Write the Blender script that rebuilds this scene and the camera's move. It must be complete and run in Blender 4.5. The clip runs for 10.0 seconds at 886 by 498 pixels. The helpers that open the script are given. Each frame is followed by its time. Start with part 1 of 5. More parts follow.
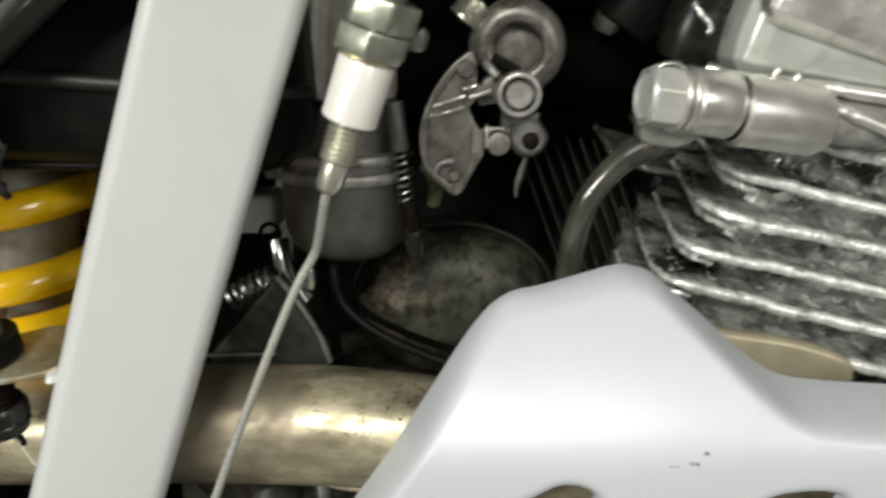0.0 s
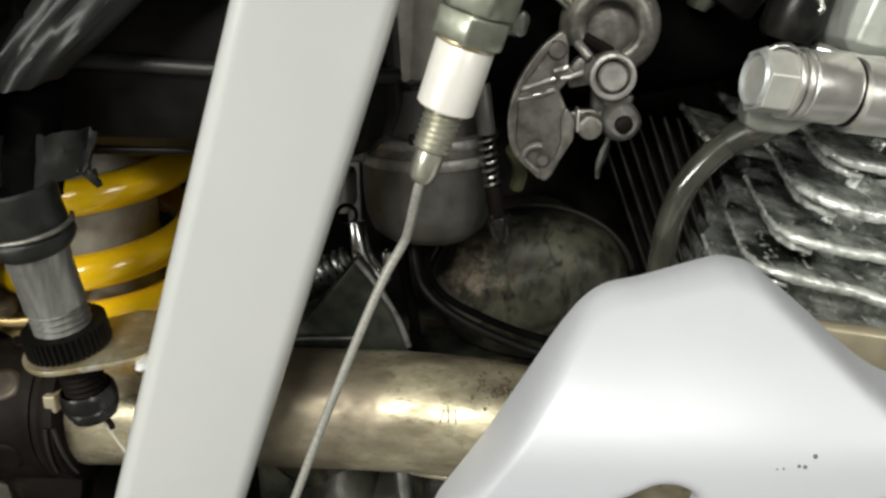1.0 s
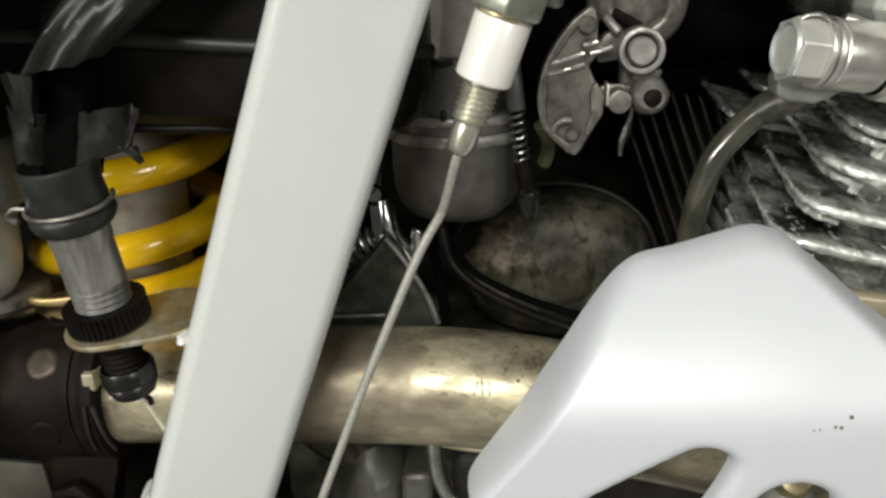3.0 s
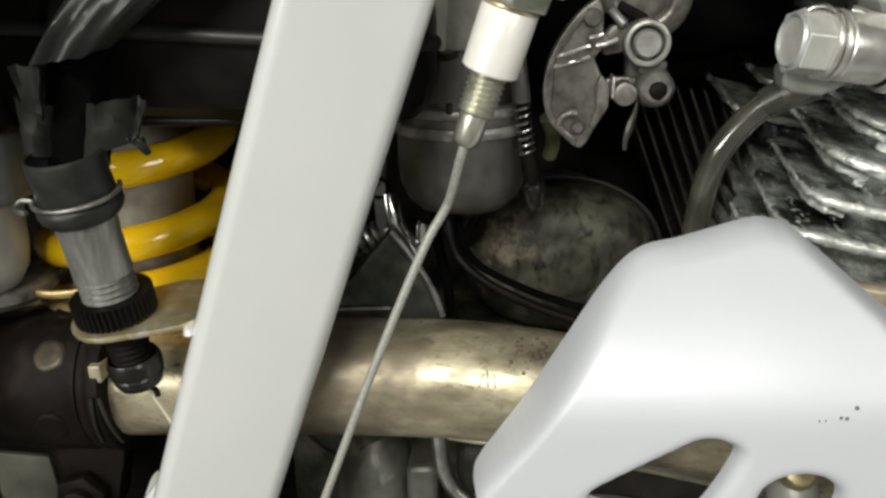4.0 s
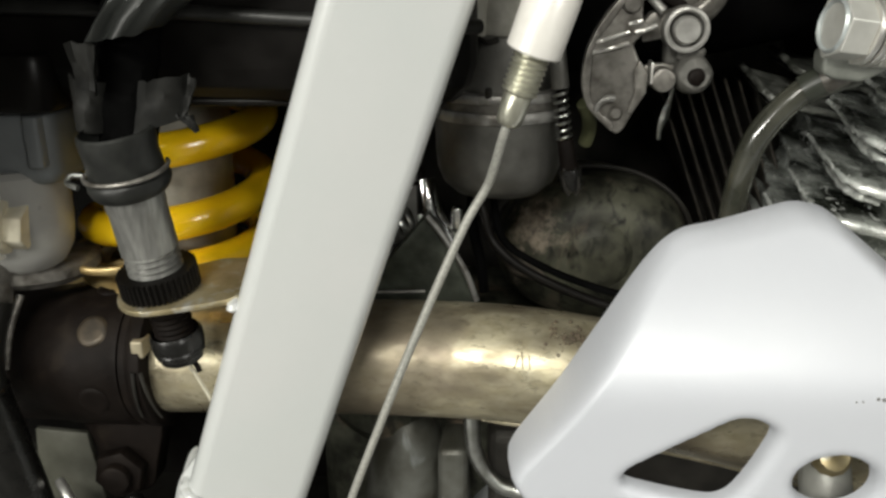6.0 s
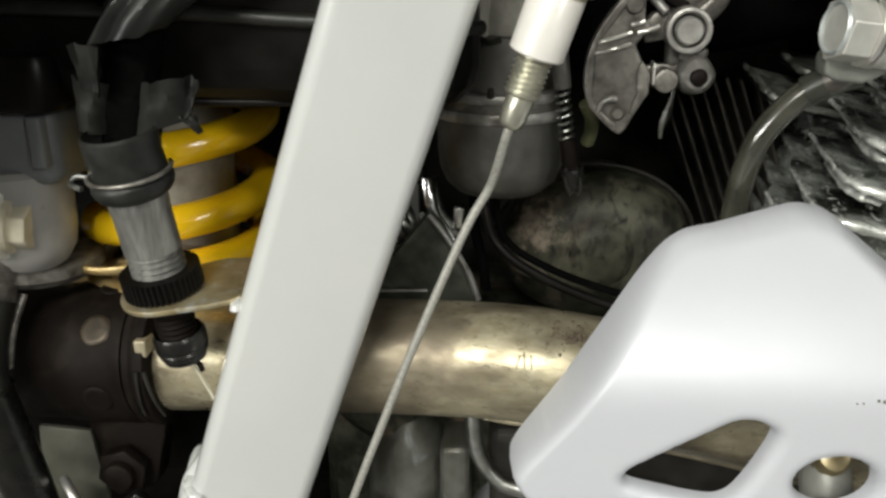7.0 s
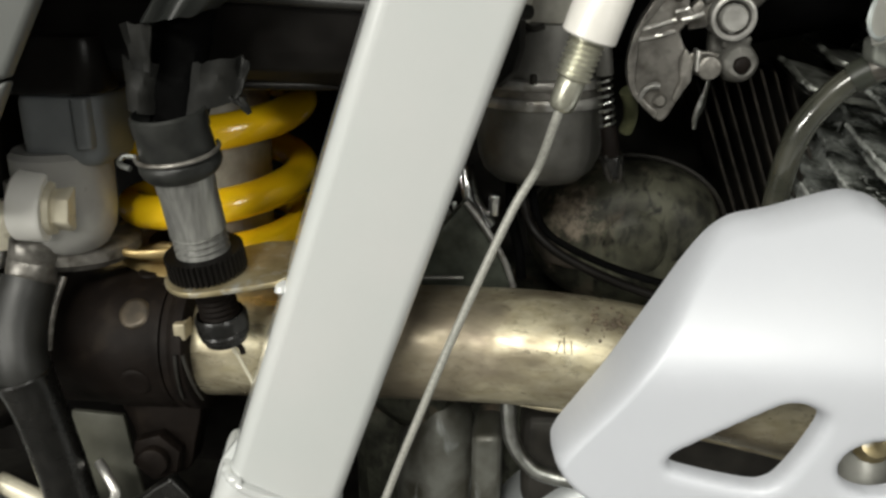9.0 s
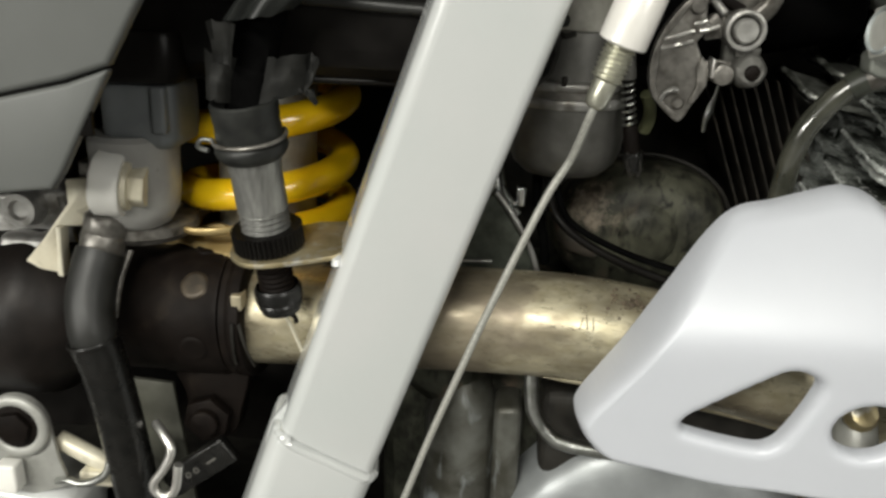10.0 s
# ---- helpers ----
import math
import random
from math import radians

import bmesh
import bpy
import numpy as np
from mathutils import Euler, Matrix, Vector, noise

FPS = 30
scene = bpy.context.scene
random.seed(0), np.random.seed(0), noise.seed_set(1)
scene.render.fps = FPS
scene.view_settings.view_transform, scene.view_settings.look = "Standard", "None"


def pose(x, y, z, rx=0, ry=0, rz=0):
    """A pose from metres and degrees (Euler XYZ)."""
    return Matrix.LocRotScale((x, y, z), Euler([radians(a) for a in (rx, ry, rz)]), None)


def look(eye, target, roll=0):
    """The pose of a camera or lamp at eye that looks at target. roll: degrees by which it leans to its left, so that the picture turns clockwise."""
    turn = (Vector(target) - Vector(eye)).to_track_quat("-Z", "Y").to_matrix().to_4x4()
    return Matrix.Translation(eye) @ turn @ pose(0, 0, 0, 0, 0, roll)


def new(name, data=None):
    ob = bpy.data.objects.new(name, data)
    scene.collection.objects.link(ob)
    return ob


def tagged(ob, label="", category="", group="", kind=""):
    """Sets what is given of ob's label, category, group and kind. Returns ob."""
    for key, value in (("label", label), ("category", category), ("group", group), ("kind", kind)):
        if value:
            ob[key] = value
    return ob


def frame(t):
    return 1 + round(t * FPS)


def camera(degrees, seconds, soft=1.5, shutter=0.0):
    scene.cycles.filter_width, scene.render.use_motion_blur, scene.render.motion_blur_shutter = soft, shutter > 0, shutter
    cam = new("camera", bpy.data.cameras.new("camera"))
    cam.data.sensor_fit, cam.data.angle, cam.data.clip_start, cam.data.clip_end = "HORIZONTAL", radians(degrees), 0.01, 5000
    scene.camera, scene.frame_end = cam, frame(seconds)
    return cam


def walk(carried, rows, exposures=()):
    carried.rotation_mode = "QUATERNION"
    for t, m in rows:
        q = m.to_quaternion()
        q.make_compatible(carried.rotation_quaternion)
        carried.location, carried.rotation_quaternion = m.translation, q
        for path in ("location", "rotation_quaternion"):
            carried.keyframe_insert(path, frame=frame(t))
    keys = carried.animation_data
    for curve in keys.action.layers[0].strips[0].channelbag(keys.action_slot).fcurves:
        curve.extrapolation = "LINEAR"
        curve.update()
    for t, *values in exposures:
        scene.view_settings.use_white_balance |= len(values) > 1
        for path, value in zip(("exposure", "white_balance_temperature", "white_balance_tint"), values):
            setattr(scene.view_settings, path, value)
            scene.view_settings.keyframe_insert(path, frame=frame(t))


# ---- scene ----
cam = camera(55.08, 10.0, soft=2.7, shutter=0.5)
PATH = [
    (0, (0.00527, -0.00431, 0.50870), (0.00044, 0.28346, 0.42404), 0.10),
    (0.1, (-0.00072, -0.00119, 0.50829), (-0.00609, 0.28571, 0.42078), 0.16),
    (0.2, (-0.00487, 0.00075, 0.50986), (-0.01193, 0.28669, 0.41937), 0.20),
    (0.3, (-0.01012, 0.00125, 0.51149), (-0.01753, 0.28657, 0.41910), 0.38),
    (0.5, (-0.01212, 0.00282, 0.51268), (-0.02613, 0.28746, 0.41896), 0.12),
    (1, (-0.01049, 0.00421, 0.51402), (-0.02995, 0.28756, 0.41741), -0.41),
    (1.5, (-0.01270, 0.00313, 0.51142), (-0.03173, 0.28665, 0.41524), -0.54),
    (2, (-0.01676, 0.00449, 0.51122), (-0.03492, 0.28712, 0.41226), -0.68),
    (2.5, (-0.02072, -0.00050, 0.51053), (-0.03910, 0.28234, 0.41222), -0.85),
    (2.7, (-0.02171, -0.00251, 0.50849), (-0.04045, 0.28056, 0.41090), -0.96),
    (3.8, (-0.02128, -0.00275, 0.50933), (-0.04087, 0.27919, 0.40871), -1.23),
    (4, (-0.02286, -0.00395, 0.50707), (-0.04270, 0.27862, 0.40826), -1.11),
    (4.5, (-0.02271, -0.00390, 0.50543), (-0.04644, 0.27765, 0.40461), -0.93),
    (5, (-0.02929, -0.00718, 0.50773), (-0.05048, 0.27462, 0.40703), -0.73),
    (5.5, (-0.02938, -0.01018, 0.50340), (-0.05353, 0.27257, 0.40608), -0.91),
    (5.7, (-0.02969, -0.01107, 0.50066), (-0.05517, 0.27172, 0.40380), -0.72),
    (6.8, (-0.02985, -0.01056, 0.50492), (-0.05554, 0.27084, 0.40415), -0.62),
    (7, (-0.03040, -0.01080, 0.50453), (-0.05620, 0.27073, 0.40417), -0.63),
    (7.5, (-0.03569, -0.01304, 0.49928), (-0.05855, 0.26989, 0.40218), -0.42),
    (8, (-0.04285, -0.01494, 0.49784), (-0.06675, 0.26710, 0.39844), -0.01),
    (8.5, (-0.04550, -0.01575, 0.49903), (-0.06987, 0.26626, 0.39966), -0.08),
    (9, (-0.04522, -0.01498, 0.49864), (-0.07065, 0.26700, 0.39945), -0.09),
    (9.5, (-0.05528, -0.02672, 0.49481), (-0.07688, 0.25689, 0.39942), 0.55),
    (10, (-0.06133, -0.04985, 0.50001), (-0.08246, 0.23331, 0.40317), 1.52),
]
walk(cam, [(t, look(eye, target, roll)) for t, eye, target, roll in PATH], [(0.0, 0.12), (4.0, 0.16), (8.0, 0.16), (10.0, 0.11)])

# ---- world, lights, exposure ----
world = bpy.data.worlds.new("garage_dim_air")
scene.world = world
world.use_nodes = True
world.node_tree.nodes["Background"].inputs[0].default_value = (0.75, 0.8, 0.8, 1)
world.node_tree.nodes["Background"].inputs[1].default_value = 0.004
scene.view_settings.exposure = 0.0


def area_lamp(name, eye, target, sx, sy, watts, colour):
    data = bpy.data.lights.new(name, "AREA")
    data.shape, data.size, data.size_y, data.energy, data.color = "RECTANGLE", sx, sy, watts, colour
    ob = new(name, data)
    ob.matrix_world = look(eye, target)
    return ob


area_lamp("high_window_daylight", (-0.8, -2.99, 2.55), (-0.5, 0.0, 2.0), 1.9, 0.75, 138, (1.0, 0.985, 0.90))
area_lamp("side_window_daylight", (2.35, -2.99, 1.60), (0.0, 0.25, 0.45), 1.0, 0.9, 36, (1.0, 0.985, 0.92))
# added fill without a fixture, brightens left edges and the parts under the panel
area_lamp("left_fill_lamp", (-2.2, -2.2, 0.95), (-0.15, 0.25, 0.4), 1.3, 0.16, 42, (1.0, 0.985, 0.92))


# ---- materials ----
def pbr(name, c1, c2, rough, metal=0.0, scale=120.0, mix=(0.35, 0.65), bump=0.0, bump_scale=600.0, coat=0.0,
        rough2=None, coat_rough=0.12, spec=0.5, stain=None, stain_scale=40.0, stain_mix=(0.52, 0.66), stretch=(1, 1, 1), trans=0.0, streak=None):
    """Two-tone noise colour, a coarser stain, uneven gloss and fine relief, all in metres."""
    m = bpy.data.materials.new(name)
    m.use_nodes = True
    nt = m.node_tree
    n, l = nt.nodes, nt.links
    b = n["Principled BSDF"]
    tc = n.new("ShaderNodeTexCoord")
    mp = n.new("ShaderNodeMapping")
    mp.inputs["Scale"].default_value = stretch
    l.new(tc.outputs["Object"], mp.inputs["Vector"])

    def noise_ramp(sc, lo, hi, detail=6.0):
        t = n.new("ShaderNodeTexNoise")
        t.inputs["Scale"].default_value, t.inputs["Detail"].default_value = sc, detail
        l.new(mp.outputs["Vector"], t.inputs["Vector"])
        r = n.new("ShaderNodeMapRange")
        r.inputs["From Min"].default_value, r.inputs["From Max"].default_value = lo, hi
        l.new(t.outputs["Fac"], r.inputs["Value"])
        return t, r

    _, r1 = noise_ramp(scale, *mix)
    mx = n.new("ShaderNodeMix")
    mx.data_type = "RGBA"
    mx.inputs["A"].default_value, mx.inputs["B"].default_value = (*c1, 1), (*c2, 1)
    l.new(r1.outputs["Result"], mx.inputs["Factor"])
    colour = mx.outputs["Result"]
    if stain:
        t2, r2 = noise_ramp(stain_scale, *stain_mix, detail=8.0)
        t2.inputs["Distortion"].default_value = 0.35
        m2 = n.new("ShaderNodeMix")
        m2.data_type = "RGBA"
        l.new(r2.outputs["Result"], m2.inputs["Factor"])
        l.new(colour, m2.inputs["A"])
        m2.inputs["B"].default_value = (*stain, 1)
        colour = m2.outputs["Result"]
    if streak:
        # long wipe marks, scratches and painted glints: colour, stretch, scale, range
        tint, pull, sc, lo, hi = streak
        mp2 = n.new("ShaderNodeMapping")
        mp2.inputs["Scale"].default_value = pull
        l.new(tc.outputs["Object"], mp2.inputs["Vector"])
        t5 = n.new("ShaderNodeTexNoise")
        t5.inputs["Scale"].default_value, t5.inputs["Detail"].default_value, t5.inputs["Distortion"].default_value = sc, 5.0, 0.7
        l.new(mp2.outputs["Vector"], t5.inputs["Vector"])
        r5 = n.new("ShaderNodeMapRange")
        r5.inputs["From Min"].default_value, r5.inputs["From Max"].default_value = lo, hi
        l.new(t5.outputs["Fac"], r5.inputs["Value"])
        m5 = n.new("ShaderNodeMix")
        m5.data_type = "RGBA"
        l.new(r5.outputs["Result"], m5.inputs["Factor"])
        l.new(colour, m5.inputs["A"])
        m5.inputs["B"].default_value = (*tint, 1)
        colour = m5.outputs["Result"]
    l.new(colour, b.inputs["Base Color"])
    b.inputs["Metallic"].default_value = metal
    b.inputs["Specular IOR Level"].default_value = spec
    b.inputs["Coat Weight"].default_value = coat
    b.inputs["Coat Roughness"].default_value = coat_rough
    b.inputs["Transmission Weight"].default_value = trans
    _, r3 = noise_ramp(scale * 0.6 + 31, 0.3, 0.7)
    r3.inputs["To Min"].default_value = rough
    r3.inputs["To Max"].default_value = rough2 if rough2 else rough * 1.35
    l.new(r3.outputs["Result"], b.inputs["Roughness"])
    if bump:
        t4, _ = noise_ramp(bump_scale, 0, 1, detail=4.0)
        bp = n.new("ShaderNodeBump")
        bp.inputs["Strength"].default_value = 0.6
        bp.inputs["Distance"].default_value = bump
        l.new(t4.outputs["Fac"], bp.inputs["Height"])
        l.new(bp.outputs["Normal"], b.inputs["Normal"])
    return m


WHITE_PAINT = pbr("white_gloss_paint", (0.565, 0.572, 0.568), (0.525, 0.550, 0.542), 0.24, 0.0, 22, mix=(0.25, 0.75), coat=1.0, coat_rough=0.14, rough2=0.26)
SILVER_PLASTIC = pbr("silver_painted_plastic", (0.566, 0.584, 0.628), (0.553, 0.571, 0.616), 0.36, 0.05, 25, bump=0.00003, bump_scale=900, coat=0.0)
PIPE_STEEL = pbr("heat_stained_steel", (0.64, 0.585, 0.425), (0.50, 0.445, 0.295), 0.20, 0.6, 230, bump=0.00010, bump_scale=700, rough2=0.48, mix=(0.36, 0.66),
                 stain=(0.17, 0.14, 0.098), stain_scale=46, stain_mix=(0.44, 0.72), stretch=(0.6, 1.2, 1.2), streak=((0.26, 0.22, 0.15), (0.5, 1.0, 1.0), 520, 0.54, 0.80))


def dim_tarnish_band(m, x0, x1, tint, fade=0.022):
    """Brown heat tarnish and dimmed light in the colour, ragged-edged, between x0 and x1."""
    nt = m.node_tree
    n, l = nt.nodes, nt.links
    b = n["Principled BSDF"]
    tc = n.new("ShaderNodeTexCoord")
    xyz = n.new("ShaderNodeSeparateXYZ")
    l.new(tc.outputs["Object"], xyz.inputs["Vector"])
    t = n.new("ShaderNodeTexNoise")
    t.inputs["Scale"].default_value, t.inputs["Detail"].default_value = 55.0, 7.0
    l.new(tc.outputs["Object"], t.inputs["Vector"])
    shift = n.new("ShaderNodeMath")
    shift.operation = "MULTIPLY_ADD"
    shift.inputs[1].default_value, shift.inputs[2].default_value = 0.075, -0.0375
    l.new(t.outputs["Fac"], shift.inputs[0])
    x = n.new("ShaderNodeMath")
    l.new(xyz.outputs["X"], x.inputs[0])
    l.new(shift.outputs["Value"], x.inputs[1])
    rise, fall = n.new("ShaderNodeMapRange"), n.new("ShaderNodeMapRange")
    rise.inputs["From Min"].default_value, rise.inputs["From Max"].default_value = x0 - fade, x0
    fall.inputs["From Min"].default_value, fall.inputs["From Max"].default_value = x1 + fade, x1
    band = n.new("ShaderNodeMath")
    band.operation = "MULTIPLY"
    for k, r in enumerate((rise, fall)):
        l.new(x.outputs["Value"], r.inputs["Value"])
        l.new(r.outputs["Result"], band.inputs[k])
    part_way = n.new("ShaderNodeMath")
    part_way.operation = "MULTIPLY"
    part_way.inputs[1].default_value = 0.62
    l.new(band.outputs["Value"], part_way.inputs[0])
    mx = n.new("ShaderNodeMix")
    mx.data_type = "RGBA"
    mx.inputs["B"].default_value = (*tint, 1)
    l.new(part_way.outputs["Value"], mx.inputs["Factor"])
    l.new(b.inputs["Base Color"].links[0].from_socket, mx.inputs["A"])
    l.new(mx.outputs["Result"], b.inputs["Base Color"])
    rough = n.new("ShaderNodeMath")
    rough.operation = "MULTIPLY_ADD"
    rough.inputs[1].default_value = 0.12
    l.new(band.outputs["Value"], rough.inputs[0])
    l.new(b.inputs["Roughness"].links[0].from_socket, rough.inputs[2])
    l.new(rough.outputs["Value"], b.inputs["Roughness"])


def wear_patch(m, centre, radius, tint, share):
    """A worn place on a casting, with a soft and ragged border, round a point."""
    nt = m.node_tree
    n, l = nt.nodes, nt.links
    b = n["Principled BSDF"]
    tc = n.new("ShaderNodeTexCoord")
    t = n.new("ShaderNodeTexNoise")
    t.inputs["Scale"].default_value, t.inputs["Detail"].default_value, t.inputs["Roughness"].default_value = 150.0, 9.0, 0.7
    l.new(tc.outputs["Object"], t.inputs["Vector"])
    far = n.new("ShaderNodeVectorMath")
    far.operation = "DISTANCE"
    far.inputs[1].default_value = centre
    l.new(tc.outputs["Object"], far.inputs[0])
    ragged = n.new("ShaderNodeMath")
    ragged.operation = "MULTIPLY_ADD"
    ragged.inputs[1].default_value = radius * 5.0
    l.new(t.outputs["Fac"], ragged.inputs[0])
    l.new(far.outputs["Value"], ragged.inputs[2])
    inside = n.new("ShaderNodeMapRange")
    inside.inputs["From Min"].default_value, inside.inputs["From Max"].default_value = radius * 3.5, radius * 2.5
    inside.inputs["To Max"].default_value = share
    l.new(ragged.outputs["Value"], inside.inputs["Value"])
    mx = n.new("ShaderNodeMix")
    mx.data_type = "RGBA"
    mx.inputs["B"].default_value = (*tint, 1)
    l.new(inside.outputs["Result"], mx.inputs["Factor"])
    l.new(b.inputs["Base Color"].links[0].from_socket, mx.inputs["A"])
    l.new(mx.outputs["Result"], b.inputs["Base Color"])


dim_tarnish_band(PIPE_STEEL, -0.105, -0.062, (0.15, 0.12, 0.092))
RUBBER = pbr("dull_black_rubber", (0.005, 0.005, 0.0046), (0.011, 0.0105, 0.0095), 0.24, 0.0, 160, bump=0.00008, bump_scale=700, spec=0.4)
BLACK_SHEET = pbr("shiny_black_sheathing", (0.0085, 0.0095, 0.0085), (0.015, 0.0165, 0.015), 0.36, 0.0, 120, bump=0.0002, bump_scale=160, spec=0.5)
BLACK_PLASTIC = pbr("black_moulded_plastic", (0.0046, 0.0041, 0.0037), (0.0090, 0.0082, 0.0074), 0.30, 0.0, 60, bump=0.00008, bump_scale=900, spec=0.10)
GREY_RUBBER = pbr("worn_black_rubber", (0.010, 0.0105, 0.010), (0.020, 0.021, 0.019), 0.40, 0.0, 200, bump=0.00012, bump_scale=900, spec=0.4)
BLACK_STEEL = pbr("blackened_steel", (0.0046, 0.0032, 0.0026), (0.0095, 0.0068, 0.0054), 0.50, 0.12, 70, bump=0.0003, bump_scale=400, spec=0.12,
                  stain=(0.022, 0.017, 0.0125), stain_scale=70, stain_mix=(0.56, 0.78))
ZINC = pbr("zinc_plated_steel", (0.56, 0.57, 0.55), (0.38, 0.39, 0.36), 0.28, 1.0, 240, bump=0.0001, bump_scale=900)
ZINC_OLIVE = pbr("passivated_zinc", (0.43, 0.45, 0.375), (0.30, 0.32, 0.26), 0.3, 0.85, 190, bump=0.0001, bump_scale=700)
GOLD_ZINC = pbr("yellow_passivated_steel", (0.66, 0.57, 0.36), (0.44, 0.36, 0.20), 0.32, 0.8, 110, bump=0.0001, bump_scale=500,
                stain=(0.7, 0.68, 0.6), stain_scale=150)
CAST = pbr("grey_cast_alloy", (0.140, 0.137, 0.126), (0.092, 0.090, 0.082), 0.40, 0.45, 120, bump=0.0002, bump_scale=800,
           stain=(0.080, 0.077, 0.066), stain_scale=60, stain_mix=(0.54, 0.78))
CAST_LIGHT = pbr("light_cast_alloy", (0.42, 0.415, 0.395), (0.28, 0.275, 0.26), 0.34, 0.5, 160, bump=0.0003, bump_scale=500,
                 stain=(0.12, 0.11, 0.095), stain_scale=90, stain_mix=(0.50, 0.72))
MATT_METAL = pbr("matt_grey_die_cast", (0.25, 0.238, 0.217), (0.125, 0.118, 0.106), 0.32, 0.55, 200, bump=0.0003, bump_scale=500, stain=(0.055, 0.048, 0.038), stain_scale=110, stain_mix=(0.52, 0.72), spec=0.5)
DIRTY_CASE = pbr("oily_dirty_alloy", (0.076, 0.078, 0.058), (0.017, 0.018, 0.013), 0.50, 0.08, 75, bump=0.0003, bump_scale=420, mix=(0.34, 0.66),
                 stain=(0.17, 0.125, 0.09), stain_scale=30, stain_mix=(0.57, 0.72), spec=0.22, streak=((0.015, 0.015, 0.012), (1, 1, 0.6), 260, 0.50, 0.74))
# pale colour holds the polish and the light on the fin edges
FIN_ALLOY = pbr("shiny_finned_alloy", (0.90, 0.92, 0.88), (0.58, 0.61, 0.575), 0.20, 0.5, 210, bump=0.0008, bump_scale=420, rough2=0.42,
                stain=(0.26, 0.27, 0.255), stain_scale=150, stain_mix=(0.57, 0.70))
BRIGHT_ALLOY = pbr("bright_turned_alloy", (0.88, 0.865, 0.83), (0.72, 0.705, 0.67), 0.30, 0.92, 110, bump=0.00016, bump_scale=420, rough2=0.44, stain=(0.36, 0.35, 0.32), stain_scale=75, stain_mix=(0.60, 0.80))
FLAP_RUBBER = pbr("creased_black_sheet", (0.0062, 0.0064, 0.0057), (0.0130, 0.0130, 0.0114), 0.50, 0.0, 160, bump=0.0003, bump_scale=160, spec=0.3)
RUSTY_FIN = pbr("browned_barrel_fin", (0.060, 0.052, 0.042), (0.020, 0.018, 0.015), 0.42, 0.3, 90, bump=0.0003, bump_scale=400)
STRIP_TAN = pbr("pale_plated_strip", (0.44, 0.39, 0.28), (0.33, 0.29, 0.20), 0.36, 0.4, 100, bump=0.0001)
BOLT_FACE = pbr("bluish_zinc_bolt_face", (0.52, 0.56, 0.56), (0.40, 0.435, 0.435), 0.34, 0.5, 200, bump=0.0001, bump_scale=500)
GREEN_PLATE = pbr("dull_olive_plate", (0.125, 0.125, 0.10), (0.075, 0.075, 0.06), 0.45, 0.2, 60, bump=0.0001)
GREEN_CASE = pbr("greenish_dirty_alloy", (0.090, 0.10, 0.080), (0.034, 0.038, 0.029), 0.36, 0.25, 120, bump=0.0003, bump_scale=420, mix=(0.34, 0.66), spec=0.45)
PALE_CASE = pbr("worn_pinkish_casting", (0.16, 0.135, 0.108), (0.065, 0.058, 0.046), 0.42, 0.12, 90, bump=0.0003, bump_scale=420, stain=(0.03, 0.03, 0.022), stain_scale=80, stain_mix=(0.55, 0.72))
STARTER = pbr("oil_darkened_casting", (0.076, 0.076, 0.054), (0.016, 0.016, 0.012), 0.42, 0.12, 60, bump=0.0003, bump_scale=420, mix=(0.36, 0.64), spec=0.25,
              stain=(0.15, 0.115, 0.084), stain_scale=26, stain_mix=(0.54, 0.72), streak=((0.010, 0.010, 0.008), (1, 1, 0.6), 230, 0.50, 0.72))
wear_patch(STARTER, (-0.0225, 0.340, 0.3890), 0.0125, (0.27, 0.225, 0.175), 0.85)
wear_patch(STARTER, (-0.028, 0.341, 0.3750), 0.009, (0.25, 0.21, 0.165), 0.75)
CHAMBER = pbr("beige_grey_casting", (0.46, 0.45, 0.40), (0.34, 0.33, 0.285), 0.40, 0.2, 160, bump=0.0003, bump_scale=600)
# pale bluish streaks are highlights put into the casting's colour
CASE_GREY = pbr("glint_streaked_casting", (0.14, 0.142, 0.128), (0.065, 0.063, 0.050), 0.38, 0.35, 60, bump=0.0002, bump_scale=300, rough2=0.55,
                stain=(0.042, 0.040, 0.030), stain_scale=45, stain_mix=(0.48, 0.66), streak=((0.36, 0.39, 0.40), (1, 1, 0.4), 90, 0.58, 0.76))
SILENCER_BLACK = pbr("sooty_brown_black_pipe", (0.0060, 0.0048, 0.0042), (0.014, 0.011, 0.0095), 0.40, 0.2, 60, bump=0.0002, bump_scale=300, spec=0.25)
# no sheen: stands for an unlit gap, and for dull black rubber
DEEP_BLACK = pbr("deep_matt_black", (0.0025, 0.0025, 0.0025), (0.004, 0.004, 0.004), 0.8, 0.0, 90, spec=0.0)
BRASSY = pbr("tarnished_plated_thread", (0.62, 0.615, 0.52), (0.47, 0.465, 0.385), 0.28, 0.85, 190, bump=0.0001, bump_scale=700)
# oily casting; shade between the fins and glints are in its colour
GAP_ALLOY = pbr("shaded_oily_casting", (0.48, 0.505, 0.475), (0.13, 0.14, 0.125), 0.16, 0.55, 110, bump=0.0012, bump_scale=420, rough2=0.40, mix=(0.38, 0.64),
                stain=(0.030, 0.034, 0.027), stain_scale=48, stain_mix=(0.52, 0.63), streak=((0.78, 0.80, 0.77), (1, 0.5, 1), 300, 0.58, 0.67))
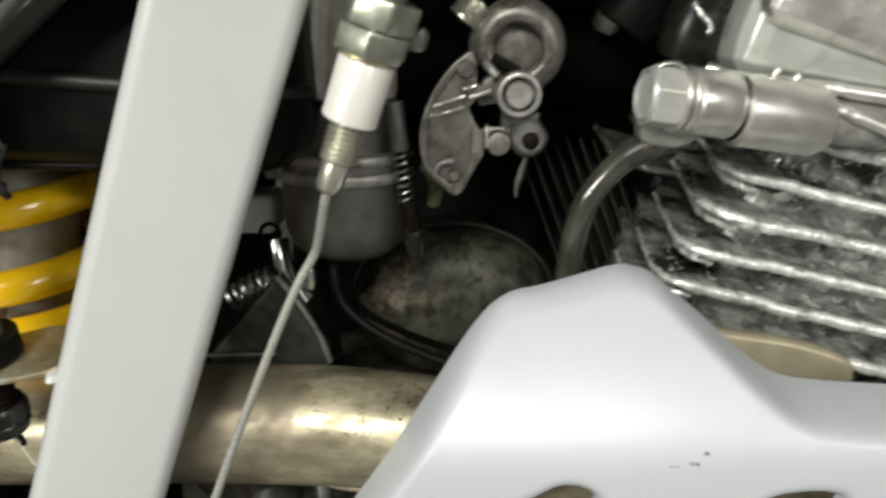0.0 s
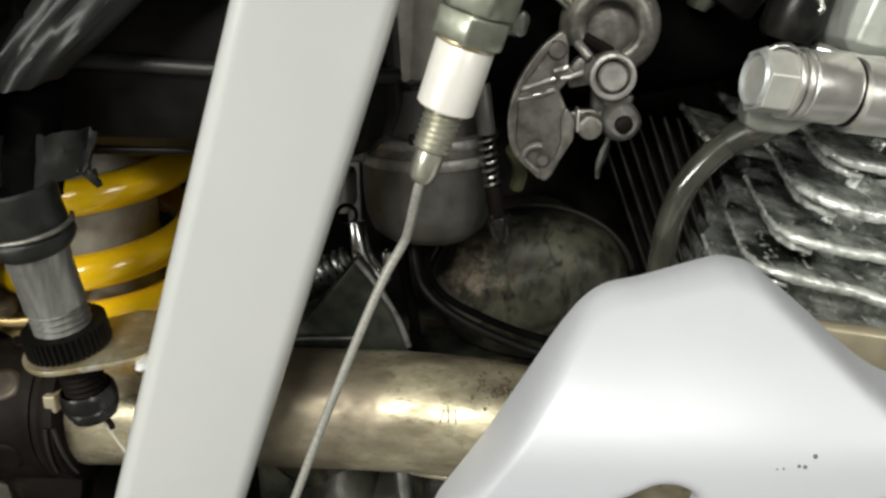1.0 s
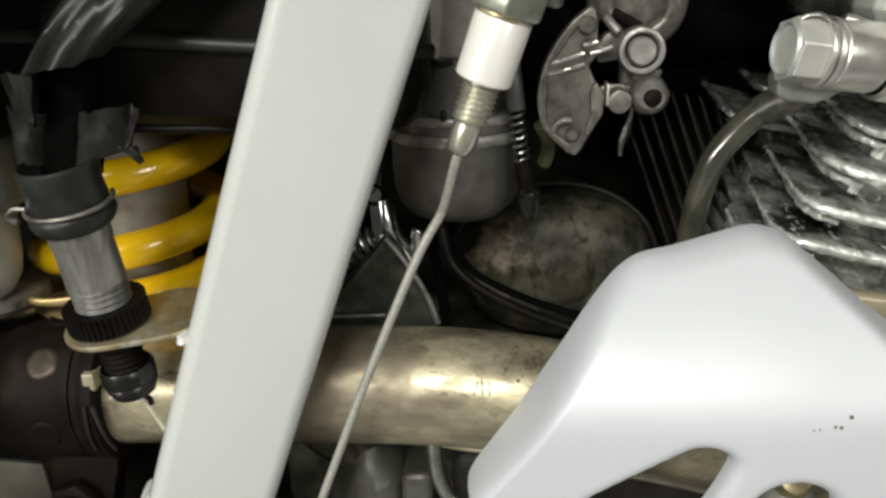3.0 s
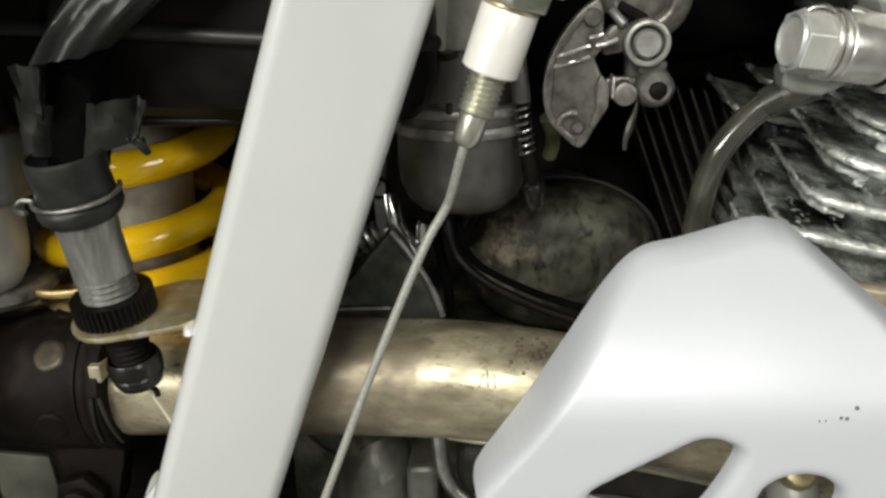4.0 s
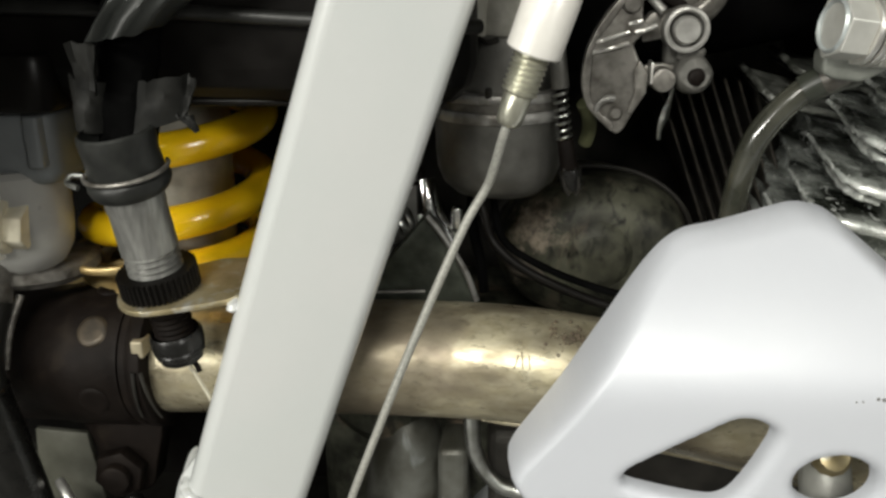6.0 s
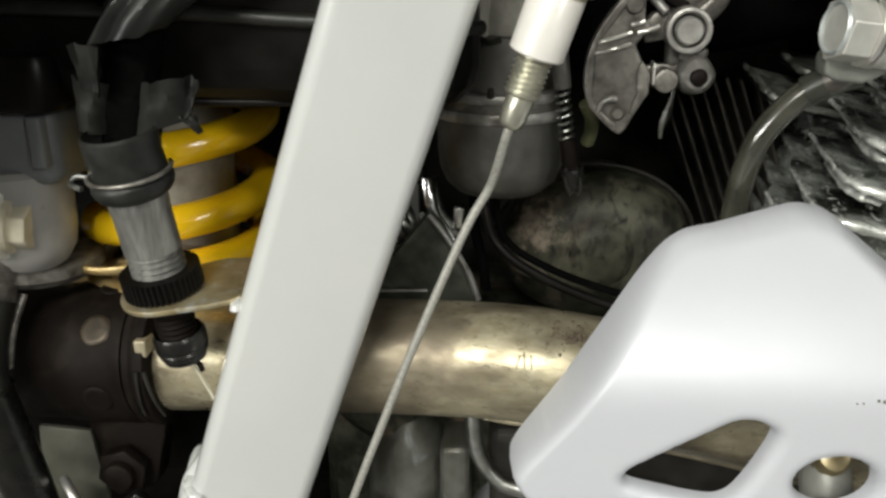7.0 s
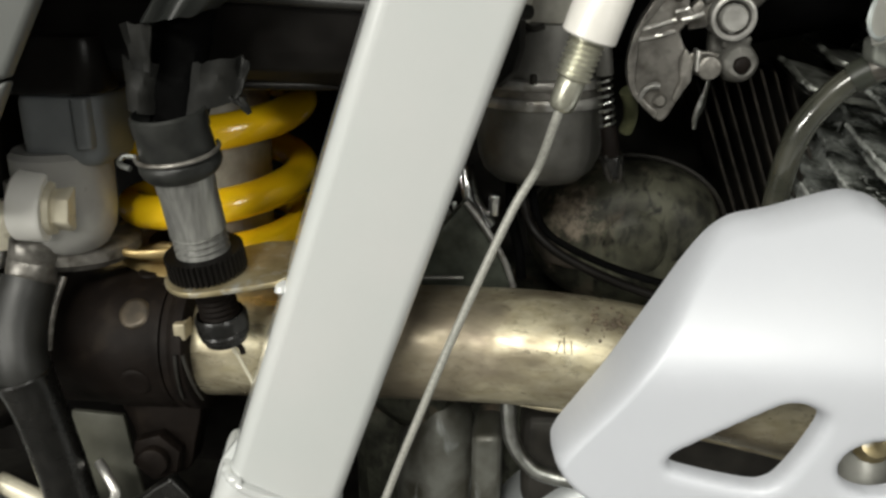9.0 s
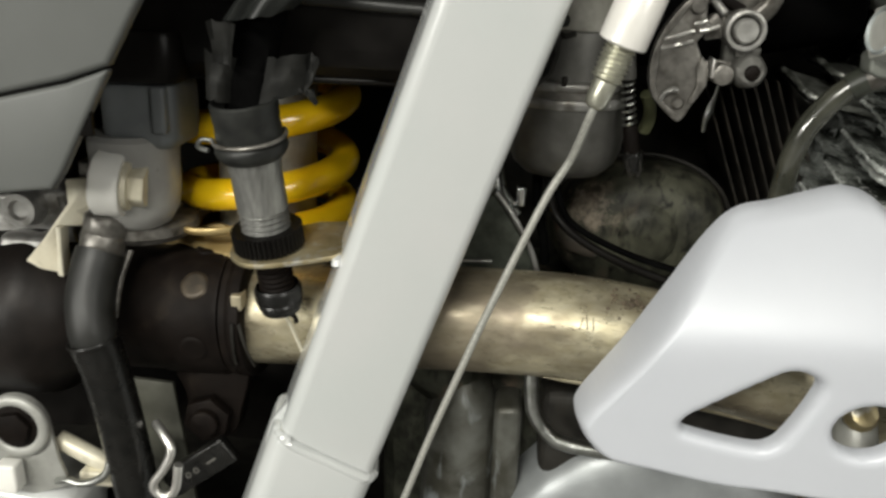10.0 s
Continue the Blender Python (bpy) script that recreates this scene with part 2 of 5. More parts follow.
# darker than the front fins, mottled, with paler specks
TOOTH_ALLOY = pbr("dark_mottled_fin", (0.15, 0.155, 0.14), (0.035, 0.037, 0.031), 0.30, 0.4, 160, bump=0.0006, bump_scale=420, mix=(0.40, 0.62), stain=(0.45, 0.46, 0.44), stain_scale=110, stain_mix=(0.62, 0.70))
HEX_ALLOY = pbr("pale_zinc_hexagon", (0.60, 0.60, 0.565), (0.50, 0.50, 0.465), 0.32, 0.45, 120, bump=0.00008, bump_scale=500)
WEB_ALLOY = pbr("green_grey_cast_web", (0.24, 0.25, 0.225), (0.16, 0.168, 0.15), 0.40, 0.4, 120, bump=0.0002, bump_scale=500)
COVER_ALLOY = pbr("greenish_cover_alloy", (0.56, 0.59, 0.55), (0.43, 0.46, 0.42), 0.30, 0.5, 60, bump=0.0002, bump_scale=240, rough2=0.46,
                  stain=(0.25, 0.26, 0.235), stain_scale=70, stain_mix=(0.62, 0.78))
CLUTCH_ALLOY = pbr("smooth_bluish_alloy", (0.32, 0.335, 0.34), (0.24, 0.252, 0.256), 0.30, 0.4, 45, bump=0.00008, bump_scale=500, rough2=0.42)
ELBOW_RUBBER = pbr("glossy_black_elbow", (0.009, 0.0092, 0.0082), (0.016, 0.016, 0.0145), 0.42, 0.0, 120, bump=0.00006, bump_scale=500, spec=0.5)
SWITCH_ZINC = pbr("brushed_zinc_die_cast", (0.40, 0.40, 0.38), (0.25, 0.25, 0.24), 0.34, 0.75, 200, bump=0.0002, bump_scale=700, stretch=(2.5, 2.5, 0.35))
CHROME = pbr("chromed_wire", (0.8, 0.8, 0.78), (0.62, 0.62, 0.6), 0.15, 1.0, 200)
YELLOW = pbr("yellow_spring_paint", (0.98, 0.64, 0.010), (0.95, 0.56, 0.007), 0.2, 0.0, 50, bump=0.00005, bump_scale=500, coat=0.8)
TAN = pbr("tan_plated_steel", (0.52, 0.40, 0.19), (0.38, 0.27, 0.11), 0.35, 0.5, 100, bump=0.0001)
CREAM = pbr("cream_plated_steel", (0.76, 0.72, 0.58), (0.62, 0.57, 0.44), 0.36, 0.2, 90, bump=0.0001, bump_scale=600, stain=(0.40, 0.36, 0.26), stain_scale=120, stain_mix=(0.58, 0.76))
OFF_WHITE = pbr("off_white_nylon", (0.88, 0.87, 0.83), (0.82, 0.81, 0.76), 0.35, 0.0, 80, bump=0.00005)
BARREL_WHITE = pbr("white_coated_metal", (0.78, 0.76, 0.72), (0.72, 0.70, 0.66), 0.28, 0.1, 120, bump=0.00004, coat=0.3)
CLOUDY = pbr("cloudy_brake_reservoir", (0.34, 0.335, 0.315), (0.26, 0.257, 0.245), 0.26, 0.0, 60, bump=0.00005)
BLUE_CLOUDY = pbr("bluish_reservoir_neck", (0.165, 0.176, 0.18), (0.118, 0.128, 0.132), 0.42, 0.0, 60, bump=0.00005)
PANEL_GREY = pbr("grey_body_plastic", (0.108, 0.112, 0.107), (0.092, 0.096, 0.091), 0.42, 0.0, 20, bump=0.00006, bump_scale=800)
HOSE_CLEAR = pbr("smoky_clear_hose", (0.050, 0.050, 0.039), (0.028, 0.029, 0.022), 0.14, 0.0, 90, spec=1.0)
CABLE_WRAP = pbr("stranded_cable_steel", (0.40, 0.40, 0.365), (0.30, 0.30, 0.27), 0.42, 0.3, 900, bump=0.0001, bump_scale=1500)
# near-black colour carries the shade of the engine's depths, and dark small parts
DARK_METAL = pbr("dark_shaded_metal", (0.012, 0.011, 0.0095), (0.026, 0.024, 0.02), 0.5, 0.2, 80, bump=0.0003, bump_scale=300, spec=0.3)
OLIVE_PLASTIC = pbr("yellow_olive_plastic", (0.14, 0.145, 0.075), (0.08, 0.085, 0.042), 0.5, 0.0, 120, bump=0.0001)
PALE_EAR = pbr("pale_painted_steel", (0.38, 0.38, 0.355), (0.30, 0.30, 0.28), 0.36, 0.2, 90, bump=0.0001, stain=(0.25, 0.24, 0.21), stain_scale=110, stain_mix=(0.60, 0.76))
CHIP_GREY = pbr("bared_grey_plastic", (0.20, 0.195, 0.19), (0.13, 0.125, 0.12), 0.5, 0.0, 300)
SLEEVE_DARK = pbr("dark_green_grey_sleeve", (0.036, 0.039, 0.031), (0.020, 0.022, 0.017), 0.28, 0.0, 90, spec=0.5)
COPPER = pbr("browned_rivet", (0.070, 0.054, 0.036), (0.034, 0.027, 0.019), 0.42, 0.5, 200)
INK = pbr("dark_engraving", (0.16, 0.125, 0.085), (0.09, 0.07, 0.05), 0.55, 0.3, 300)
MARKING = pbr("pale_print", (0.16, 0.155, 0.14), (0.12, 0.115, 0.105), 0.5, 0.0, 300)
CONCRETE = pbr("sealed_concrete", (0.14, 0.137, 0.13), (0.11, 0.108, 0.102), 0.5, 0.0, 6, bump=0.0006, bump_scale=120, stain=(0.085, 0.083, 0.079), stain_scale=2.0, stain_mix=(0.42, 0.85))
PLASTER = pbr("grey_painted_plaster", (0.21, 0.21, 0.20), (0.18, 0.18, 0.172), 0.7, 0.0, 5, bump=0.0006, bump_scale=90)


# ---- building helpers ----
def along(p0, p1):
    """A frame at p0 whose z runs towards p1, and the distance between them."""
    p0, p1 = Vector(p0), Vector(p1)
    d = p1 - p0
    return Matrix.Translation(p0) @ d.to_track_quat("Z", "Y").to_matrix().to_4x4(), d.length


FRONT = Matrix(((1, 0, 0, 0), (0, 0, 1, 0), (0, 1, 0, 0), (0, 0, 0, 1)))   # local x, y, z -> world x, z, y


def lathe(profile, m=None, seg=32, bm=None):
    """Turns (radius, height) pairs round the z axis of m."""
    bm = bm or bmesh.new()
    m = m or Matrix()
    rings = []
    for r, h in profile:
        if r < 1e-6:
            rings.append([bm.verts.new(m @ Vector((0, 0, h)))])
        else:
            rings.append([bm.verts.new(m @ Vector((r * math.cos(a), r * math.sin(a), h))) for a in (2 * math.pi * i / seg for i in range(seg))])
    for a, b in zip(rings, rings[1:]):
        for i in range(seg):
            j = (i + 1) % seg
            if len(a) == 1 and len(b) > 1:
                bm.faces.new((a[0], b[i], b[j]))
            elif len(b) == 1 and len(a) > 1:
                bm.faces.new((a[i], a[j], b[0]))
            elif len(a) > 1:
                bm.faces.new((a[i], a[j], b[j], b[i]))
    return bm


def rod(p0, p1, r, r1=None, edge=0.0006, seg=28, bm=None):
    """A solid round bar with softened ends."""
    m, n = along(p0, p1)
    r1 = r if r1 is None else r1
    e = min(edge, r * 0.5, n * 0.4)
    return lathe([(0, 0), (r - e, 0), (r - e * 0.3, e * 0.3), (r, e), (r1, n - e), (r1 - e * 0.3, n - e * 0.3), (r1 - e, n), (0, n)], m, seg, bm)


def turned(p0, p1, profile, seg=36, bm=None):
    """A profile of (radius, share of the length) between two points."""
    m, n = along(p0, p1)
    return lathe([(r, h * n) for r, h in profile], m, seg, bm)


def glide(points, steps=8):
    """Catmull-Rom through the points."""
    p = [Vector(q) for q in points]
    p = [2 * p[0] - p[1]] + p + [2 * p[-1] - p[-2]]
    out = []
    for i in range(1, len(p) - 2):
        a, b, c, d = p[i - 1:i + 3]
        for k in range(steps):
            t = k / steps
            out.append(0.5 * ((2 * b) + (c - a) * t + (2 * a - 5 * b + 4 * c - d) * t * t + (3 * b - a - 3 * c + d) * t ** 3))
    return out + [p[-2]]


def sweep(points, r, seg=14, steps=8, bm=None, radius=None, flat=1.0):
    """A round bar bent through the points; radius(share) scales it."""
    bm = bm or bmesh.new()
    pts = glide(points, steps)
    rings, side = [], None
    for i, p in enumerate(pts):
        d = (pts[min(i + 1, len(pts) - 1)] - pts[max(i - 1, 0)]).normalized()
        side = (side - d * side.dot(d)).normalized() if side else d.orthogonal().normalized()
        up = d.cross(side)
        k = r * (radius(i / (len(pts) - 1)) if radius else 1.0)
        rings.append([bm.verts.new(p + side * k * math.cos(a) + up * k * flat * math.sin(a)) for a in (2 * math.pi * j / seg for j in range(seg))])
    for a, b in zip(rings, rings[1:]):
        for j in range(seg):
            bm.faces.new((a[j], a[(j + 1) % seg], b[(j + 1) % seg], b[j]))
    bm.faces.new(rings[0][::-1])
    bm.faces.new(rings[-1])
    return bm


def slab(outline, depth, m=None, edge=0.0008, bm=None, segments=2):
    """A plate of an outline in the local xy plane, thick along z, with softened edges."""
    part_bm = bmesh.new()
    f = part_bm.faces.new([part_bm.verts.new((x, y, 0)) for x, y in outline])
    top = bmesh.ops.extrude_face_region(part_bm, geom=[f])["geom"]
    bmesh.ops.translate(part_bm, verts=[v for v in top if isinstance(v, bmesh.types.BMVert)], vec=(0, 0, depth))
    bmesh.ops.recalc_face_normals(part_bm, faces=part_bm.faces)
    if edge:
        rim = [e for e in part_bm.edges if len(e.link_faces) == 2 and e.calc_face_angle(0) > 0.9]
        bmesh.ops.bevel(part_bm, geom=rim, offset=edge, segments=segments, affect="EDGES", profile=0.5, clamp_overlap=True)
    if m:
        bmesh.ops.transform(part_bm, matrix=m, verts=part_bm.verts)
    return join(bm, part_bm)


def join(bm, other):
    if bm is None:
        return other
    tmp = bpy.data.meshes.new("joining")
    other.to_mesh(tmp)
    other.free()
    bm.from_mesh(tmp)
    bpy.data.meshes.remove(tmp)
    return bm


def block(x0, x1, y0, y1, z0, z1, edge=0.002, m=None, bm=None, segments=3, cuts=0):
    b = bmesh.new()
    bmesh.ops.create_cube(b, size=1.0, matrix=Matrix.Translation(((x0 + x1) / 2, (y0 + y1) / 2, (z0 + z1) / 2)) @ Matrix.Diagonal((x1 - x0, y1 - y0, z1 - z0, 1)))
    if edge:
        bmesh.ops.bevel(b, geom=list(b.edges), offset=edge, segments=segments, affect="EDGES", profile=0.5)
    if cuts:
        bmesh.ops.subdivide_edges(b, edges=list(b.edges), cuts=cuts, use_grid_fill=True)
    if m:
        bmesh.ops.transform(b, matrix=m, verts=b.verts)
    return join(bm, b)


def rounded(w, h, r, n=5):
    """A rounded rectangle about the origin."""
    out = []
    for cx, cy, a0 in ((w / 2 - r, h / 2 - r, 0), (-w / 2 + r, h / 2 - r, 90), (-w / 2 + r, -h / 2 + r, 180), (w / 2 - r, -h / 2 + r, 270)):
        out += [(cx + r * math.cos(radians(a0 + 90 * i / n)), cy + r * math.sin(radians(a0 + 90 * i / n))) for i in range(n + 1)]
    return out


def ngon(r, n, turn=0.0):
    return [(r * math.cos(2 * math.pi * i / n + turn), r * math.sin(2 * math.pi * i / n + turn)) for i in range(n)]


def smooth_loop(points, steps=5):
    """A closed curve through 2D points."""
    n, out = len(points), []
    p = [Vector(q) for q in points]
    for i in range(n):
        a, b, c, d = p[i - 1], p[i], p[(i + 1) % n], p[(i + 2) % n]
        for k in range(steps):
            t = k / steps
            q = 0.5 * ((2 * b) + (c - a) * t + (2 * a - 5 * b + 4 * c - d) * t * t + (3 * b - a - 3 * c + d) * t ** 3)
            out.append((q.x, q.y))
    return out


def roughen(bm, amount, size):
    """Casting unevenness."""
    bm.normal_update()
    for v in bm.verts:
        v.co += v.normal * amount * noise.noise(v.co / size)
    return bm


def thing(name, label, category, base, group="", kind=""):
    ob = new(name)
    ob.empty_display_size = 0.01
    ob.location = base
    return tagged(ob, label, category, group, kind)


def part(name, bm, material, parent=None, label="", sharp=38.0):
    """One mesh object out of a bmesh, under a thing or part."""
    bmesh.ops.recalc_face_normals(bm, faces=bm.faces)
    for f in bm.faces:
        f.smooth = True
    for e in bm.edges:
        if len(e.link_faces) == 2 and e.calc_face_angle(0) > radians(sharp):
            e.smooth = False
    me = bpy.data.meshes.new(name)
    bm.to_mesh(me)
    bm.free()
    me.materials.append(material)
    ob = new(name, me)
    if parent:
        ob.parent = parent
        ob.matrix_parent_inverse = Matrix() if parent.parent else Matrix.Translation(-parent.location)
    if label:
        ob["label"] = label
    return ob


def solo(name, bm, material, label, category, group="", kind="", sharp=38.0):
    return tagged(part(name, bm, material, None, "", sharp), label, category, group, kind)


def thread(p0, p1, r, pitch, bm=None, seg=24):
    """A bar with ridges."""
    m, n = along(p0, p1)
    prof = [(0, 0), (r * 0.86, 0)]
    count = max(2, int(n / pitch))
    for i in range(count):
        h = n * i / count
        prof += [(r * 0.86, h + 0.05 * n / count), (r, h + 0.45 * n / count), (r * 0.86, h + 0.9 * n / count)]
    return lathe(prof + [(r * 0.86, n), (0, n)], m, seg, bm)


def helix(p0, p1, radius, wire, turns, start=0.0, seg=10, per=28, twist=1):
    m, n = along(p0, p1)
    count = int(turns * per)
    pts = []
    for i in range(count + 1):
        a = start + twist * 2 * math.pi * i / per
        pts.append(m @ Vector((radius * math.cos(a), radius * math.sin(a), n * i / count)))
    return sweep(pts, wire, seg, 1)


# ---- the garage round the motorcycle ----
def room():
    solo("floor", block(-3, 3, -3, 3, -0.1, 0, 0), CONCRETE, "grey sealed concrete garage floor", "floor", kind="structure")
    solo("ceiling", block(-3, 3, -3, 3, 3.2, 3.3, 0), PLASTER, "grey painted plaster garage ceiling", "ceiling", kind="structure")
    for name, b in (("wall_north", (-3, 3, 3, 3.1)), ("wall_east", (3, 3.1, -3.1, 3.1)), ("wall_west", (-3.1, -3, -3.1, 3.1))):
        solo(name, block(*b, 0, 3.2, 0), PLASTER, "plain grey painted garage wall", "wall", kind="structure")
    south = None
    for x0, x1, z0, z1 in ((-3, -1.8, 0, 3.2), (-1.8, 0.2, 0, 2.13), (-1.8, 0.2, 2.97, 3.2), (0.2, 1.8, 0, 3.2), (1.8, 2.9, 0, 1.1), (1.8, 2.9, 2.1, 3.2), (2.9, 3, 0, 3.2)):
        south = block(x0, x1, -3.1, -3, z0, z1, 0, bm=south)
    solo("wall_south", south, PLASTER, "plain grey painted garage wall with two windows", "wall", kind="structure")
    for name, x0, x1, z0, z1 in (("window_1", -1.8, 0.2, 2.13, 2.97), ("window_2", 1.8, 2.9, 1.1, 2.1)):
        win = thing(name, "plain white framed garage window", "window", ((x0 + x1) / 2, -3.05, z0), kind="structure")
        for a, b, c, d in ((x0, x1, z0, z0 + 0.04), (x0, x1, z1 - 0.04, z1), (x0, x0 + 0.04, z0 + 0.04, z1 - 0.04), (x1 - 0.04, x1, z0 + 0.04, z1 - 0.04)):
            part("window_frame", block(a, b, -3.08, -3.03, c, d, 0.004), OFF_WHITE, win)


room()


# ---- frame ----
def frame_tube():
    """The slanting box-section frame member, its sleeve and its flange."""
    foot = Vector((-0.0953, 0.2366, 0.40))
    d = Vector((0.0356, -0.0069, 0.1)).normalized()
    w = Vector((0.0426, 0.0076, 0.0))
    w = (w - d * w.dot(d)).normalized()
    n = d.cross(w).normalized()
    if n.y < 0:
        n = -n
    m = Matrix(((w.x, n.x, d.x, foot.x), (w.y, n.y, d.y, foot.y), (w.z, n.z, d.z, foot.z), (0, 0, 0, 1)))
    width, deep = 0.0426, 0.027
    root = thing("frame_tube", "white painted box-section motorcycle frame tube with a welded lower sleeve", "frame tube", (-0.16, 0.25, 0.2))
    box = [(x, y + deep / 2) for x, y in rounded(width, deep, 0.0055, 9)]
    part("tube", slab(box, 0.36, m @ Matrix.Translation((0, 0, -0.112)), 0), WHITE_PAINT, root, sharp=50)
    sleeve = [(x - 0.001, y + deep / 2) for x, y in rounded(width + 0.004, deep + 0.005, 0.008, 7)]
    body = slab(sleeve, 0.145, Matrix.Translation((0, 0, -0.2435)), 0.0014)
    for v in body.verts:
        if v.co.z > -0.17:
            v.co.z -= 0.26 * v.co.x
    bmesh.ops.transform(body, matrix=m, verts=body.verts)
    lower = part("sleeve", body, WHITE_PAINT, root, sharp=50)
    # the weld runs round the foot of the tube
    bm = bmesh.new()
    loop = [m @ Vector((x, y + deep / 2, -0.0980 - 0.26 * x + 0.0005 * math.sin(i * 2.1))) for i, (x, y) in enumerate(rounded(width + 0.001, deep + 0.001, 0.0065, 12))]
    sweep(loop + [loop[0]], 0.0024, 10, 2, bm)
    part("weld_bead", roughen(bm, 0.0006, 0.003), WHITE_PAINT, lower, "uneven painted weld bead")
    flange = smooth_loop([(-0.1420, 0.3300), (-0.1485, 0.3255), (-0.1530, 0.317), (-0.158, 0.296), (-0.168, 0.262), (-0.182, 0.215), (-0.150, 0.215), (-0.140, 0.28), (-0.137, 0.31)], 4)
    part("flange", slab(flange, 0.012, Matrix.Translation((0, 0.246, 0)) @ FRONT, 0.0035, segments=4), WHITE_PAINT, root, "rounded white painted gusset")


frame_tube()


# ---- silver engine guard ----
def engine_guard():
    cell = 0.0010
    edge = np.array(smooth_loop([(-0.0312, 0.339), (-0.0295, 0.346), (-0.0235, 0.3555), (-0.0149, 0.3685), (-0.0053, 0.3848), (0.0053, 0.4020), (0.0120, 0.4113),
                                 (0.0174, 0.4168), (0.0235, 0.4199), (0.0330, 0.4216), (0.0443, 0.4243), (0.0559, 0.4269), (0.0625, 0.4263), (0.0677, 0.4245),
                                 (0.0747, 0.4190), (0.0841, 0.4112), (0.0950, 0.4020), (0.1065, 0.3950), (0.1228, 0.3926), (0.1444, 0.3912), (0.20, 0.387),
                                 (0.205, 0.350), (0.20, 0.312), (0.0855, 0.315), (0.0434, 0.3177), (0.0207, 0.3183), (-0.0022, 0.3215), (-0.018, 0.324), (-0.0265, 0.3305)], 10))
    slot = np.array(smooth_loop([(0.0059, 0.3480), (0.0105, 0.3525), (0.0291, 0.3668), (0.0362, 0.3715), (0.0425, 0.3715), (0.0470, 0.3675), (0.0455, 0.3595),
                                 (0.0405, 0.3465), (0.0362, 0.3403), (0.0290, 0.3388), (0.0090, 0.3420), (0.0052, 0.3447)], 10))
    eye = np.array([(0.0671 + 0.0119 * math.cos(a), 0.3500 + 0.0106 * math.sin(a)) for a in np.linspace(0, 2 * math.pi, 60, endpoint=False)])
    slot2 = np.array(smooth_loop([(0.0945, 0.3655), (0.100, 0.3705), (0.113, 0.3715), (0.119, 0.3675), (0.113, 0.353), (0.104, 0.348), (0.097, 0.355)], 10))
    loops = [edge, slot, eye, slot2]

    def gap(p, loop):
        a, b = loop, np.roll(loop, -1, 0)
        ab = b - a
        t = np.clip(((p[:, None] - a) * ab).sum(2) / (ab ** 2).sum(1), 0, 1)
        q = a + t[..., None] * ab
        dist = np.linalg.norm(p[:, None] - q, axis=2)
        k = dist.argmin(1)
        i = np.arange(len(p))
        cross = ((a[:, 1] > p[:, None, 1]) != (b[:, 1] > p[:, None, 1])) & (p[:, None, 0] < ab[:, 0] * (p[:, None, 1] - a[:, 1]) / (ab[:, 1] + 1e-12) + a[:, 0])
        return dist[i, k], q[i, k], cross.sum(1) % 2 == 1

    def soft(v, s):
        return s * np.log1p(np.exp(np.clip(v / s, -40, 40)))

    def depth(p):
        x, z = p[:, 0], p[:, 1]
        crease = 0.3795 + 0.07 * np.clip(x, -0.03, 0.09)
        y = 0.209 + 0.105 * soft(0.06 - x, 0.010) + 0.06 * soft(x - 0.11, 0.01)
        y = y + 0.165 * soft(crease - z, 0.004) + 0.42 * soft(z - crease, 0.002) + 9.5 * np.maximum(z - crease, 0) ** 2
        d, _, _ = gap(p, edge)
        high = np.clip((z - 0.322) / 0.02, 0, 1)
        rim_y = high * (0.2425 + 0.2 * np.clip(x, 0, 0.06)) + (1 - high) * (y + 0.011)
        u = np.minimum(np.clip(1 - d / 0.0044, 0, 1), 0.996)
        y = y + np.clip(rim_y - y, 0.004, 0.030) * (1 - np.sqrt(1 - u ** 2))
        for loop in loops[1:]:
            d, _, _ = gap(p, loop)
            u = np.clip(1 - d / 0.0045, 0, 1)
            y = y + 0.0036 * (1 - np.sqrt(1 - np.minimum(u, 0.995) ** 2))
        return y

    nx, nz = int(0.243 / cell), int(0.122 / cell)
    gx, gz = np.meshgrid(-0.036 + cell * np.arange(nx + 1), 0.309 + cell * np.arange(nz + 1))
    pts = np.stack([gx.ravel(), gz.ravel()], 1)
    mid = pts.reshape(nz + 1, nx + 1, 2)[:-1, :-1].reshape(-1, 2) + cell / 2
    keep = gap(mid, edge)[2]
    for loop in loops[1:]:
        keep &= ~gap(mid, loop)[2]
    quads = []
    for k in np.nonzero(keep)[0]:
        r, c = divmod(int(k), nx)
        quads.append((r * (nx + 1) + c, r * (nx + 1) + c + 1, (r + 1) * (nx + 1) + c + 1, (r + 1) * (nx + 1) + c))
    sides = {}
    for q in quads:
        for a, b in zip(q, q[1:] + q[:1]):
            sides[(min(a, b), max(a, b))] = sides.get((min(a, b), max(a, b)), 0) + 1
    rim = sorted({v for e, n in sides.items() if n == 1 for v in e})
    rp = pts[rim]
    near = [gap(rp, loop)[:2] for loop in loops]
    best = np.argmin(np.stack([d for d, _ in near]), 0)
    for i, v in enumerate(rim):
        pts[v] = near[best[i]][1][i]
    y = depth(pts)
    bm = bmesh.new()
    used = sorted({v for q in quads for v in q})
    vs = {v: bm.verts.new((pts[v, 0], y[v], pts[v, 1])) for v in used}
    for q in quads:
        bm.faces.new([vs[v] for v in q])
    outer = [e for e in bm.edges if len(e.link_faces) == 1]
    back = bmesh.ops.extrude_edge_only(bm, edges=outer)["geom"]
    for v in back:
        if isinstance(v, bmesh.types.BMVert):
            v.co.y += 0.0045
    bmesh.ops.recalc_face_normals(bm, faces=bm.faces)
    root = thing("engine_guard", "silver painted plastic engine guard with cut-outs and small chips", "engine guard", (0.06, 0.23, 0.315))
